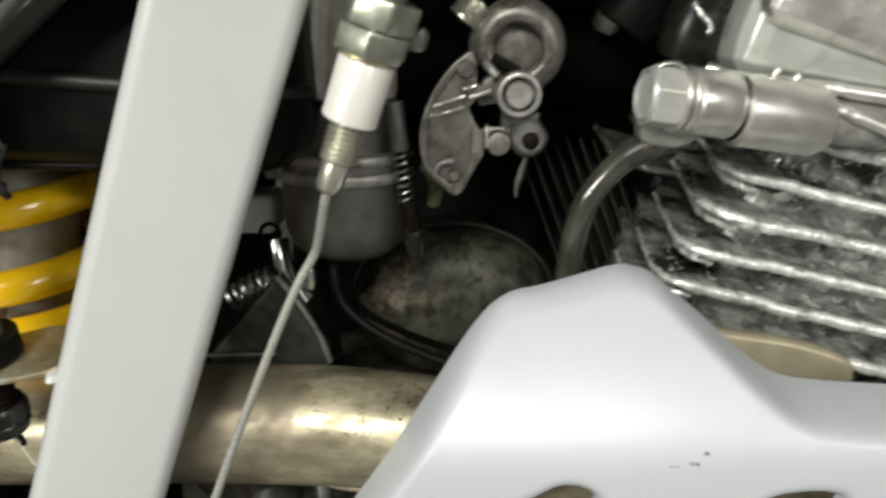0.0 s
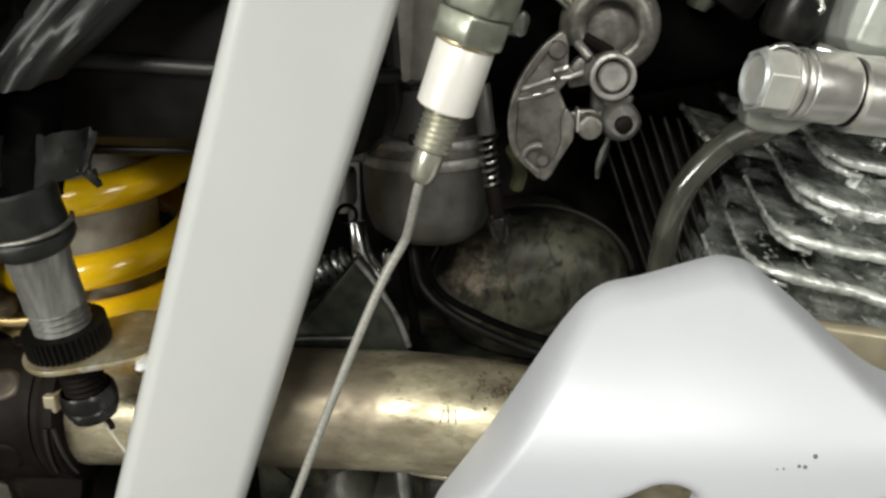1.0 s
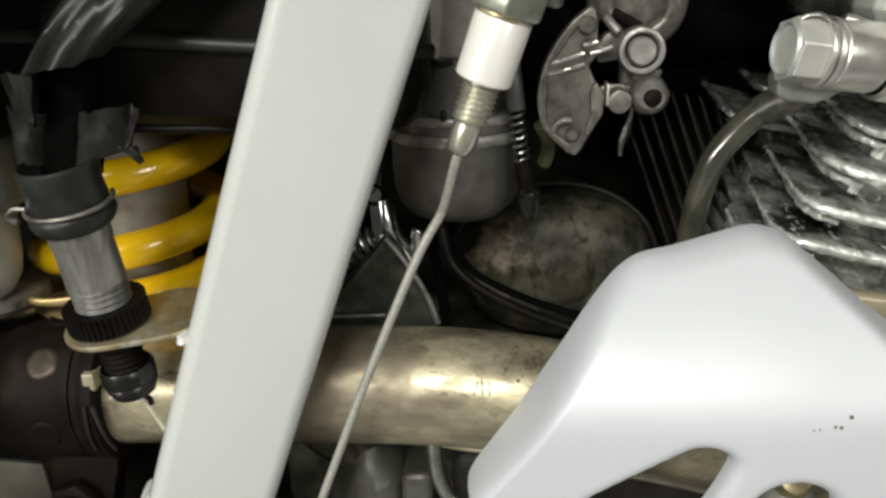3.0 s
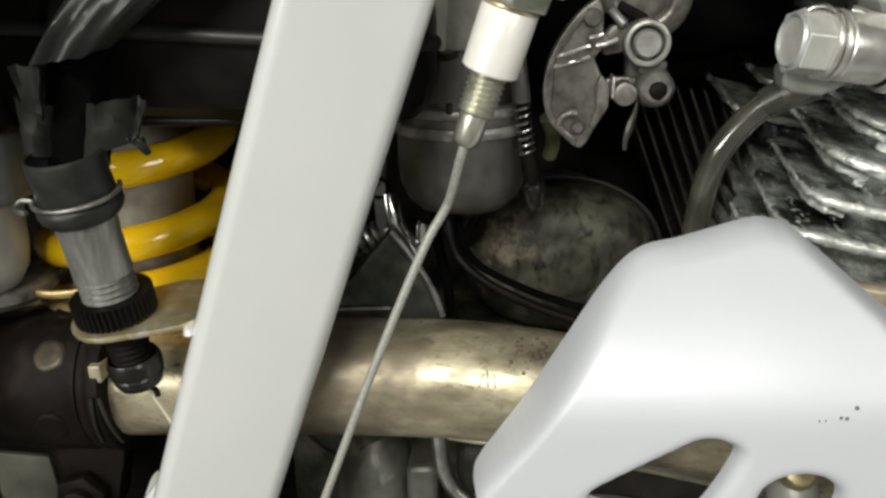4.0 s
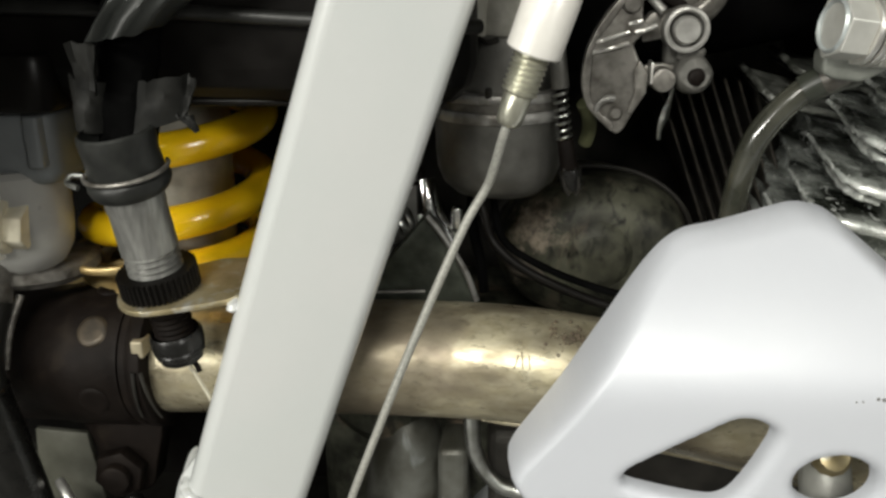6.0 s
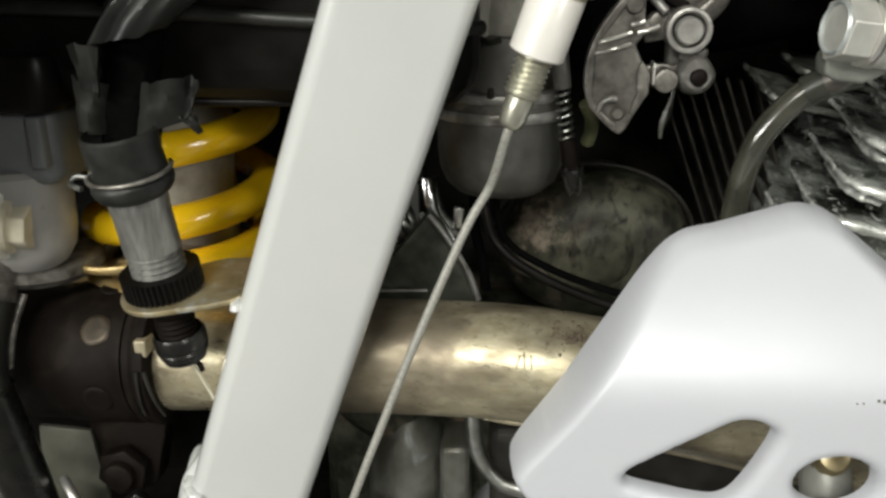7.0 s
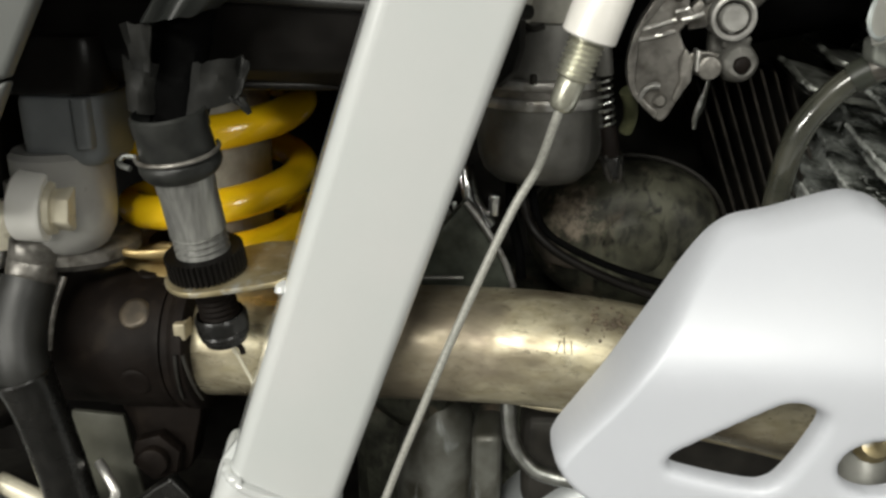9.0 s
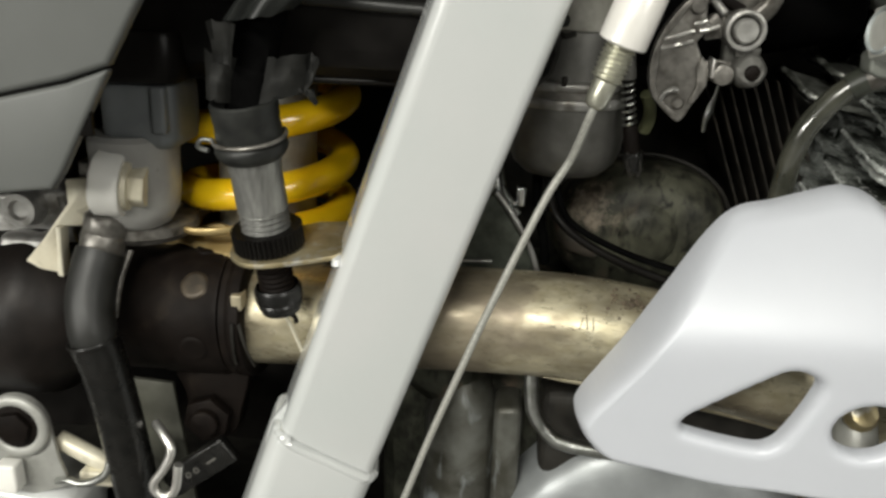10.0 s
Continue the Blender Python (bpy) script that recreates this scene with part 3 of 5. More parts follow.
    shell = part("shell", bm, SILVER_PLASTIC, root, sharp=75)
    # little chips in the paint, on the crease
    for x, z, r in ((0.0762, 0.3858, 0.0007), (0.0738, 0.3826, 0.00065), (0.0722, 0.3828, 0.00055), (0.0682, 0.3818, 0.0003), (0.0665, 0.3816, 0.0003)):
        yy = float(depth(np.array([[x, z]]))[0])
        part("paint_chip", lathe([(0, 0.00025), (r * 0.8, 0.0002), (r, -0.0003)], Matrix.Translation((x, yy - 0.0001, z)) @ Matrix.Rotation(radians(100), 4, "X"), 9), CHIP_GREY, shell)


engine_guard()


# ---- exhaust ----
def exhaust():
    line = [(-0.168, 0.2865, 0.3515), (-0.10, 0.2845, 0.3545), (-0.03, 0.2815, 0.3548), (0.03, 0.280, 0.3455), (0.07, 0.281, 0.3355), (0.12, 0.285, 0.320), (0.20, 0.295, 0.295)]
    root = thing("exhaust_pipe", "heat-stained steel exhaust header pipe with brown tarnish", "exhaust pipe", (-0.16, 0.285, 0.33))
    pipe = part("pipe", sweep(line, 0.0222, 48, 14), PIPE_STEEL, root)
    seam = [Vector(p) + Vector((0, -0.0222 * math.cos(radians(60)), -0.0222 * math.sin(radians(60)))) for p in line[2:6]]
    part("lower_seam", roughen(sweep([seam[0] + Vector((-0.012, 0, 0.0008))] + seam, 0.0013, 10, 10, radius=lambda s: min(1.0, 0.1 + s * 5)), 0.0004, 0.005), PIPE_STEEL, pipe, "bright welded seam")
    # engraved marks that cannot be read
    bm = bmesh.new()
    for i, (x, a, n) in enumerate(((-0.0290, 28, 0.0052), (-0.0268, 30, 0.0060), (-0.0243, 28, 0.0050))):
        c = Vector((x, 0.2814, 0.3548))
        u = Vector((0, -math.cos(radians(a)), math.sin(radians(a))))
        v = Vector((0.30 if i == 0 else -0.08, math.sin(radians(a)), math.cos(radians(a)))).normalized()
        p = c + u * 0.0221
        rod(p - v * n / 2, p + v * n / 2, 0.00020, bm=bm, seg=6)
    part("stamp_mark", bm, INK, pipe, "stamped marks")
    bm = bmesh.new()
    random.seed(5)
    for i in range(46):
        x = -0.0128 + 0.0050 * random.gauss(0, 1)
        a = radians(57 + 8 * random.gauss(0, 1))
        p = Vector((x, 0.2812 - 0.02215 * math.cos(a), 0.3541 + 0.02215 * math.sin(a)))
        size = 0.00025 + 0.0007 * random.random() ** 2
        lathe([(0, 0.0002), (size, 0.0001), (size * 1.3, -0.0003)], along(p, p + Vector((0, -math.cos(a), math.sin(a))))[0], 7, bm)
    part("pitting", bm, INK, pipe, "dark rust pits")

    c0, c1 = Vector((-0.232, 0.290, 0.350)), Vector((-0.1650, 0.2868, 0.3525))
    col = thing("exhaust_collar", "blackened steel exhaust joint collar with rivets and clamp lug", "clamp", (-0.19, 0.287, 0.30))
    outer = part("sleeve", turned(c0, c1, [(0.0225, 0), (0.0262, 0.02), (0.0272, 0.06), (0.0275, 0.40), (0.0283, 0.42), (0.0285, 0.80), (0.0277, 0.82), (0.0277, 0.845), (0.0262, 0.85), (0.0262, 0.88)], 56), BLACK_STEEL, col)
    part("band", turned(c0, c1, [(0.0262, 0.855), (0.0282, 0.862), (0.0286, 0.90), (0.0280, 0.915), (0.0288, 0.935), (0.0286, 0.985), (0.0272, 1.0), (0.022, 1.0)], 56), BLACK_STEEL, col, "narrow clamp band")
    for a, m in ((42, COPPER), (-13, BLACK_STEEL), (88, BLACK_STEEL)):
        u = Vector((0, -math.cos(radians(a)), math.sin(radians(a))))
        p = Vector((-0.1868, 0.2878, 0.3515)) + u * 0.0278
        part("rivet", turned(p, p + u * 0.0025, [(0.0062, 0), (0.0060, 0.35), (0.0052, 0.6), (0.0042, 0.66), (0, 0.6)], 24), m, outer)
    part("spacer", block(-0.1704, -0.1658, 0.2610, 0.2690, 0.3625, 0.3692, 0.0007), STRIP_TAN, col, "small cream spacer in the clamp gap")
    for x, dx in ((-0.1693, 0.0), (-0.1664, 0.0006)):
        arc = [Vector((x + dx * k, 0.2868 - 0.0292 * math.cos(a), 0.3520 + 0.0292 * math.sin(a))) for k, a in enumerate(np.linspace(radians(12), radians(-28), 9))]
        part("band_end", sweep(arc, 0.0011, 10, 3, radius=lambda q: 0.8 - 0.4 * q), DARK_METAL, col, "scuffed grey band end")
    lug = smooth_loop([(-0.2015, 0.330), (-0.1985, 0.315), (-0.1975, 0.302), (-0.189, 0.2935), (-0.1775, 0.296), (-0.1735, 0.308), (-0.171, 0.330)], 4)
    part("lug", slab(lug, 0.012, Matrix.Translation((0, 0.276, 0)) @ FRONT, 0.0015), BLACK_STEEL, col)
    b = Vector((-0.1875, 0.276, 0.3055))
    nut = part("nut", slab(ngon(0.0108, 6, 0.3), 0.0065, Matrix.Translation(b - Vector((0, 0.0065, 0))) @ FRONT, 0.0008), BLACK_STEEL, col, "black hexagon nut")
    part("stud", rod(b - Vector((0, 0.0105, 0)), b, 0.0062, edge=0.0012), BLACK_STEEL, nut)

    mid = thing("silencer_pipe", "blackened exhaust mid-pipe running back from the collar", "exhaust pipe", (-0.30, 0.30, 0.32))
    part("pipe", sweep([(-0.231, 0.290, 0.348), (-0.26, 0.292, 0.347), (-0.30, 0.297, 0.345), (-0.40, 0.31, 0.345)], 0.0262, 40, 10, radius=lambda s: 1.0 + 0.5 * min(1.0, max(0.0, s - 0.06) * 4)), SILENCER_BLACK, mid)


exhaust()


# ---- rear brake light switch and its bracket ----
def brake_switch():
    top, low = Vector((-0.1538, 0.2375, 0.4560)), Vector((-0.1466, 0.2520, 0.3680))

    def at(s):
        return top.lerp(low, s)

    root = thing("brake_switch", "grey plunger brake light switch with a black boot and knurled nut", "switch", at(1.0))
    boot = turned(at(0.04), at(0.275), [(0.0110, 0), (0.0119, 0.04), (0.0119, 0.30), (0.0116, 0.36), (0.0119, 0.62), (0.0117, 0.68), (0.0129, 0.74), (0.0131, 0.84), (0.0124, 0.92), (0.0112, 1.0), (0.009, 1.0)])
    boot = part("boot", roughen(boot, 0.0003, 0.006), GREY_RUBBER, root, "dull black rubber boot")
    ring = [at(0.192) + Vector((0.0128 * math.cos(a), 0.0128 * math.sin(a), 0.0010 * math.cos(a) + 0.0020 * math.sin(a))) for a in np.linspace(-2.9, 0.6, 26)]
    wire = sweep(ring, 0.0008, 8, 1)
    part("clip_ring", wire, MATT_METAL, boot, "thin bright wire ring")
    part("ring_end", sweep([ring[0], ring[0] + Vector((-0.0035, -0.0015, 0.0005)), ring[0] + Vector((-0.004, -0.0035, -0.0015)), ring[0] + Vector((0.0, -0.005, -0.0025))], 0.0009, 8, 5), ZINC, boot)
    part("body", turned(at(0.25), at(0.51), [(0.0096, 0), (0.0096, 0.3), (0.0093, 0.34), (0.0093, 0.97), (0.0087, 1.0)]), SWITCH_ZINC, root, "matt grey die-cast switch body")
    part("upper_thread", thread(at(0.475), at(0.60), 0.0092, 0.0022), SWITCH_ZINC, root)
    # knurled nut: ribs all round
    m, n = along(at(0.672), at(0.588))
    outline = []
    for i in range(44):
        a = 2 * math.pi * i / 44
        for k, r in ((0.0, 0.0124), (0.25, 0.0133), (0.55, 0.0133), (0.8, 0.0124)):
            b = a + k * 2 * math.pi / 44
            outline.append((r * math.cos(b), r * math.sin(b)))
    part("knurled_nut", slab(outline, n, m, 0.0), BLACK_PLASTIC, root, "black knurled plastic nut", sharp=30)
    part("lower_thread", thread(at(0.69), at(0.88), 0.0070, 0.0019), BLACK_STEEL, root)
    part("end_cap", turned(at(0.865), at(0.99), [(0.0082, 0), (0.0092, 0.15), (0.0092, 0.5), (0.0086, 0.55), (0.0090, 0.62), (0.0083, 0.68), (0.0086, 0.78), (0.0078, 0.84), (0.0076, 1.0), (0, 1.0)]), RUBBER, root, "ribbed black end cap")
    e = at(1.0)
    part("plunger_wire", sweep([e, e + Vector((0.003, 0.004, -0.010)), e + Vector((0.007, 0.010, -0.030)), e + Vector((0.010, 0.012, -0.06))], 0.00075, 8, 4), CREAM, root, "thin pale pull wire")
    part("wire_hook", sweep([e + Vector((0.002, -0.001, 0)), e + Vector((0.0055, -0.002, -0.0015)), e + Vector((0.0062, -0.002, -0.004))], 0.001, 8, 5), BLACK_STEEL, root)

    tab = thing("switch_bracket", "yellow-passivated steel bracket tab welded to the frame tube", "bracket", at(0.75))
    mm, _ = along(at(0.702), at(0.675))
    c = mm.translation
    z = (mm.to_3x3() @ Vector((0, 0, 1))).normalized()
    x = Vector((1, 0, -0.11))
    x = (x - z * x.dot(z)).normalized()
    y = z.cross(x)
    fm = Matrix(((x.x, y.x, z.x, c.x), (x.y, y.y, z.y, c.y), (x.z, y.z, z.z, c.z), (0, 0, 0, 1)))
    plan = [(0.0150 * math.cos(a), 0.0150 * math.sin(a)) for a in np.linspace(radians(80), radians(285), 22)] + [(0.018, -0.0115), (0.026, -0.009), (0.0315, -0.004), (0.034, 0.020), (0.015, 0.020)]
    part("tab", slab(plan, 0.0021, fm, 0.0005), GOLD_ZINC, tab)
    part("weld", roughen(lathe([(0, 0), (0.004, 0.0006), (0.0052, 0.003), (0.004, 0.0065), (0, 0.0085)], fm @ Matrix.Translation((0.0275, -0.0065, -0.0022)) @ Matrix.Diagonal((0.55, 1.0, 0.45, 1)), 20), 0.0009, 0.003), WHITE_PAINT, tab, "white painted weld")


brake_switch()


def harness():
    root = thing("wiring_sheath", "shiny black sheathing over wiring, torn open above the switch", "wiring", (-0.155, 0.24, 0.455))
    # a flattened sleeve with long folds, cut off slantwise at its lower end
    tl, tr, br, bl = Vector((-0.1060, 0.240, 0.548)), Vector((-0.0700, 0.240, 0.535)), Vector((-0.1358, 0.240, 0.4828)), Vector((-0.1592, 0.240, 0.4792))
    bm = bmesh.new()
    ring = []
    for i in range(29):
        v = i / 28
        row = []
        for j in range(44):
            a = 2 * math.pi * j / 44
            u = 0.5 - 0.5 * math.cos(a)
            p = tl.lerp(tr, u).lerp(bl.lerp(br, u), v)
            fold = noise.noise(Vector((u * 3.4, 1.5 if a < math.pi else 7.5, v * 1.3))) + 0.5 * noise.noise(Vector((u * 8.0 + 3, a > math.pi, v * 2.6)))
            p.y += -math.sin(a) * (0.0075 + 0.0015 * math.sin(v * 9)) + 0.0042 * fold
            p.z += 0.0012 * noise.noise(Vector((u * 6, 3, v))) - 0.0010 * math.sin(a) * (v > 0.96)
            row.append(bm.verts.new(p))
        ring.append(row)
    for r0, r1 in zip(ring, ring[1:]):
        for j in range(44):
            bm.faces.new((r0[j], r0[(j + 1) % 44], r1[(j + 1) % 44], r1[j]))
    part("sleeve", bm, BLACK_SHEET, root, "creased shiny black sleeve", sharp=60)
    # added core stands for the dark gap behind the flaps
    core = sweep([(-0.1545, 0.2500, 0.446), (-0.1535, 0.2510, 0.460), (-0.1520, 0.2515, 0.472), (-0.1470, 0.2480, 0.488), (-0.138, 0.245, 0.500)], 0.0092, 20, 8)
    part("gap_core", roughen(core, 0.0016, 0.006), DEEP_BLACK, root, "added matt black core that darkens the gap between the flaps")

    def flap(points, bend, lean):
        """A torn strip of sheathing, curled round the boot."""
        b = bmesh.new()
        (x0, z0), (x1, z1), (x2, z2), (x3, z3) = points
        rows = []
        for i in range(9):
            u = i / 8
            row = []
            for j in range(9):
                v = j / 8
                x = (x0 * (1 - u) + x1 * u) * (1 - v) + (x3 * (1 - u) + x2 * u) * v
                z = (z0 * (1 - u) + z1 * u) * (1 - v) + (z3 * (1 - u) + z2 * u) * v
                jag = 0.0012 * noise.noise(Vector((u * 5, v * 3, bend * 90)))
                row.append((x, 0.2395 + bend * (u - 0.4) ** 2 * 4 + lean * (1 - v) + jag, z + (jag if v < 0.1 else 0)))
            rows.append(row)
        front = [[b.verts.new(p) for p in r] for r in rows]
        rear = [[b.verts.new((p[0], p[1] + 0.0009, p[2])) for p in r] for r in rows]
        for i in range(8):
            for j in range(8):
                b.faces.new((front[i][j], front[i + 1][j], front[i + 1][j + 1], front[i][j + 1]))
                b.faces.new((rear[i][j], rear[i][j + 1], rear[i + 1][j + 1], rear[i + 1][j]))
        ring = [(i, 0) for i in range(9)] + [(8, j) for j in range(1, 9)] + [(i, 8) for i in range(7, -1, -1)] + [(0, j) for j in range(7, 0, -1)]
        for (a, c), (d, e) in zip(ring, ring[1:] + ring[:1]):
            b.faces.new((front[a][c], rear[a][c], rear[d][e], front[d][e]))
        return b

    part("hanging_flap", flap(((-0.1640, 0.4785), (-0.1530, 0.4780), (-0.1560, 0.4630), (-0.1625, 0.4650)), -0.004, -0.002), FLAP_RUBBER, root)
    part("torn_flap", flap(((-0.1672, 0.4690), (-0.1552, 0.4660), (-0.1592, 0.4498), (-0.1680, 0.4515)), 0.004, -0.001), FLAP_RUBBER, root)
    part("torn_flap", flap(((-0.1445, 0.4668), (-0.1303, 0.4687), (-0.1322, 0.4550), (-0.1490, 0.4503)), 0.003, -0.002), FLAP_RUBBER, root)
    part("torn_flap", flap(((-0.1306, 0.4686), (-0.1268, 0.4655), (-0.1284, 0.4595), (-0.1325, 0.4552)), -0.003, 0.004), FLAP_RUBBER, root)
    part("torn_flap", flap(((-0.1345, 0.4562), (-0.1296, 0.4566), (-0.1278, 0.4514), (-0.1288, 0.4509)), 0.001, 0.000), FLAP_RUBBER, root)


harness()


# ---- rear shock absorber ----
def shock():
    foot, head = Vector((-0.1710, 0.322, 0.378)), Vector((-0.1680, 0.322, 0.4635))
    root = thing("shock_absorber", "rear shock absorber with a glossy yellow coil spring", "shock absorber", foot)
    # the lowest coil winds down closer onto its seat
    wind = []
    for i in range(-1, 145):
        a = radians(290.5) + 2 * math.pi * i / 48
        rise = i / 144 if i > 40 else (40 - (40 - i) * 0.60) / 144
        axis = foot.lerp(head, rise)
        wind.append(axis + Vector((0.0346 * math.cos(a), 0.0346 * math.sin(a), 0)))
    part("coil_spring", sweep(wind, 0.0069, 18, 1), YELLOW, root, "glossy yellow coil spring")
    part("damper_body", turned(foot, head, [(0, 0), (0.0215, 0), (0.022, 0.02), (0.022, 0.98), (0.0215, 1), (0, 1)], 40), CHAMBER, root, "dull grey damper tube")
    part("spring_seat", turned(foot + Vector((0, 0, -0.004)), foot + Vector((0, 0, 0.012)), [(0.02, 0), (0.040, 0.05), (0.042, 0.2), (0.042, 0.4), (0.040, 0.5), (0.034, 0.55), (0.03, 0.6)], 48), TAN, root, "tan plated spring seat")
    ring = [Vector((-0.1860 + 0.0185 * math.cos(a), 0.2930 + 0.0165 * math.sin(a), 0.3925 + 0.0020 * math.sin(a))) for a in np.linspace(0, 2 * math.pi, 36)]
    part("seat_ring", sweep(ring, 0.0022, 12, 1, flat=0.7), TAN, root, "yellow plated ring of the spring seat")
    tab = smooth_loop([(-0.236, 0.3705), (-0.222, 0.379), (-0.205, 0.383), (-0.186, 0.3865), (-0.183, 0.379), (-0.20, 0.3715), (-0.215, 0.366)], 4)
    part("seat_lip", slab(tab, 0.004, Matrix.Translation((0, 0.300, 0)) @ FRONT, 0.001), TAN, root, "tan pressed lip")


shock()


# ---- dark plastic behind ----
def airbox():
    root = thing("airbox", "black moulded plastic air filter box with a raised seam", "airbox", (-0.14, 0.34, 0.45))
    part("case", roughen(block(-0.245, -0.045, 0.263, 0.46, 0.454, 0.66, 0.014, cuts=5), 0.003, 0.06), BLACK_PLASTIC, root)
    part("seam", sweep([(-0.250, 0.274, 0.4895), (-0.236, 0.2625, 0.4890), (-0.14, 0.2605, 0.4858), (-0.10, 0.2605, 0.4832), (-0.055, 0.262, 0.481), (-0.043, 0.272, 0.480)], 0.0024, 12, 6), ELBOW_RUBBER, root, "raised shiny seam")
    part("lower_lip", sweep([(-0.24, 0.275, 0.4555), (-0.15, 0.272, 0.4555), (-0.06, 0.274, 0.455)], 0.0016, 12, 6), BLACK_PLASTIC, root)
    # added backing sheet, black so that the gaps behind stay dark
    g = thing("dark_backing", "added black backing that keeps the space behind the shock absorber dark", "mudguard", (-0.2, 0.44, 0.2))
    part("sheet", roughen(block(-0.50, -0.09, 0.435, 0.442, 0.10, 0.62, 0.002, cuts=6), 0.006, 0.09), BLACK_PLASTIC, g)
    part("rib", block(-0.262, -0.25, 0.30, 0.44, 0.40, 0.62, 0.003), BLACK_PLASTIC, g)


airbox()


# ---- rear master cylinder and the things round the footrest ----
def master_cylinder():
    root = thing("rear_master_cylinder", "cloudy grey brake master cylinder with bluish neck and white flange", "master cylinder", (-0.206, 0.285, 0.39))
    ax = Vector((-0.2100, 0.273, 0.392))
    body = lathe([(0, 0.0), (0.007, 0.0006), (0.0125, 0.004), (0.016, 0.010), (0.0172, 0.018), (0.0176, 0.034), (0.0176, 0.0385), (0.0160, 0.0405), (0, 0.041)], Matrix.Translation(ax), 40)
    part("body", body, CLOUDY, root)
    neck = part("neck", slab(rounded(0.031, 0.032, 0.007, 6), 0.0265, Matrix.Translation(ax + Vector((0.0070, 0.0035, 0.0355))), 0.0045, segments=4), BLUE_CLOUDY, root, "bluish translucent reservoir neck")
    part("neck_rib", block(-0.1955, -0.1900, 0.2575, 0.263, 0.4345, 0.4525, 0.0012), BLUE_CLOUDY, neck)
    part("cap", slab(rounded(0.045, 0.04, 0.008, 5), 0.02, Matrix.Translation(ax + Vector((0.004, 0.002, 0.0612))), 0.003), BLACK_PLASTIC, root, "black reservoir cap")
    part("skirt", turned(ax + Vector((-0.004, 0.012, -0.006)), ax + Vector((-0.004, 0.012, 0.003)), [(0, 0), (0.019, 0.05), (0.0225, 0.4), (0.0225, 0.8), (0.02, 1.0), (0, 1)], 40), MATT_METAL, root, "grey lower cup")
    b, u = Vector((-0.2185, 0.2560, 0.4155)), Vector((1.0, 0.13, -0.10)).normalized()
    flange = part("flange", turned(b, b + u * 0.0110, [(0, 0), (0.0118, 0), (0.0126, 0.08), (0.0126, 0.9), (0.0118, 1), (0, 1)], 40), OFF_WHITE, root, "thick white flange washer")
    part("collar", turned(b + u * 0.0110, b + u * 0.0135, [(0.0095, 0), (0.010, 0.2), (0.0095, 0.9), (0.0085, 1.0), (0, 1)], 30), CREAM, flange)
    m, _ = along(b + u * 0.0130, b + u * 0.021)
    part("bolt_head", slab(ngon(0.0082, 6, 0.4), 0.0062, m, 0.0005, segments=1), CREAM, flange, "pale hexagon bolt head")


master_cylinder()


def brake_hose():
    root = thing("brake_fluid_hose", "thick black rubber brake hose with a grey crimped fitting", "hose", (-0.219, 0.26, 0.25))
    part("fitting", roughen(turned((-0.2190, 0.2640, 0.4005), (-0.2233, 0.2610, 0.3815), [(0.0075, 0), (0.0088, 0.08), (0.0088, 0.35), (0.0083, 0.4), (0.0087, 0.46), (0.0087, 0.9), (0.008, 1), (0, 1)], 32), 0.0004, 0.004), MATT_METAL, root, "scuffed grey crimped fitting")
    part("elbow", sweep([(-0.2220, 0.2600, 0.3856), (-0.2234, 0.2560, 0.3781), (-0.2240, 0.2510, 0.3674), (-0.2222, 0.2470, 0.3568), (-0.2205, 0.2475, 0.3467)], 0.0096, 32, 10, radius=lambda s: 1.0 - 0.10 * max(0, s - 0.55)), ELBOW_RUBBER, root, "glossy moulded rubber elbow")
    mouth = [(-0.2222, 0.2470, 0.3532), (-0.2194, 0.2480, 0.3399), (-0.2177, 0.2520, 0.3156), (-0.2165, 0.2570, 0.2828), (-0.2160, 0.2610, 0.2508), (-0.2160, 0.2640, 0.1850)]
    part("hose", sweep(mouth, 0.0101, 30, 10, radius=lambda s: 1.0 - 0.07 * min(1, s * 5) + 0.03 * math.exp(-(s / 0.012) ** 2)), RUBBER, root, "black rubber hose with an open mouth")
    m, _ = along((-0.2220, 0.2471, 0.3524), (-0.2226, 0.2469, 0.3552))
    part("mouth_rim", lathe([(0.0094, 0), (0.0104, 0.0002), (0.0107, 0.0010), (0.0104, 0.0018), (0.0098, 0.0018), (0.0094, 0.0010)], m, 32), RUBBER, root)
    part("side_pipe", sweep([(-0.2135, 0.268, 0.384), (-0.2165, 0.262, 0.372), (-0.2185, 0.2585, 0.358)], 0.0016, 10, 6), MATT_METAL, root)


brake_hose()


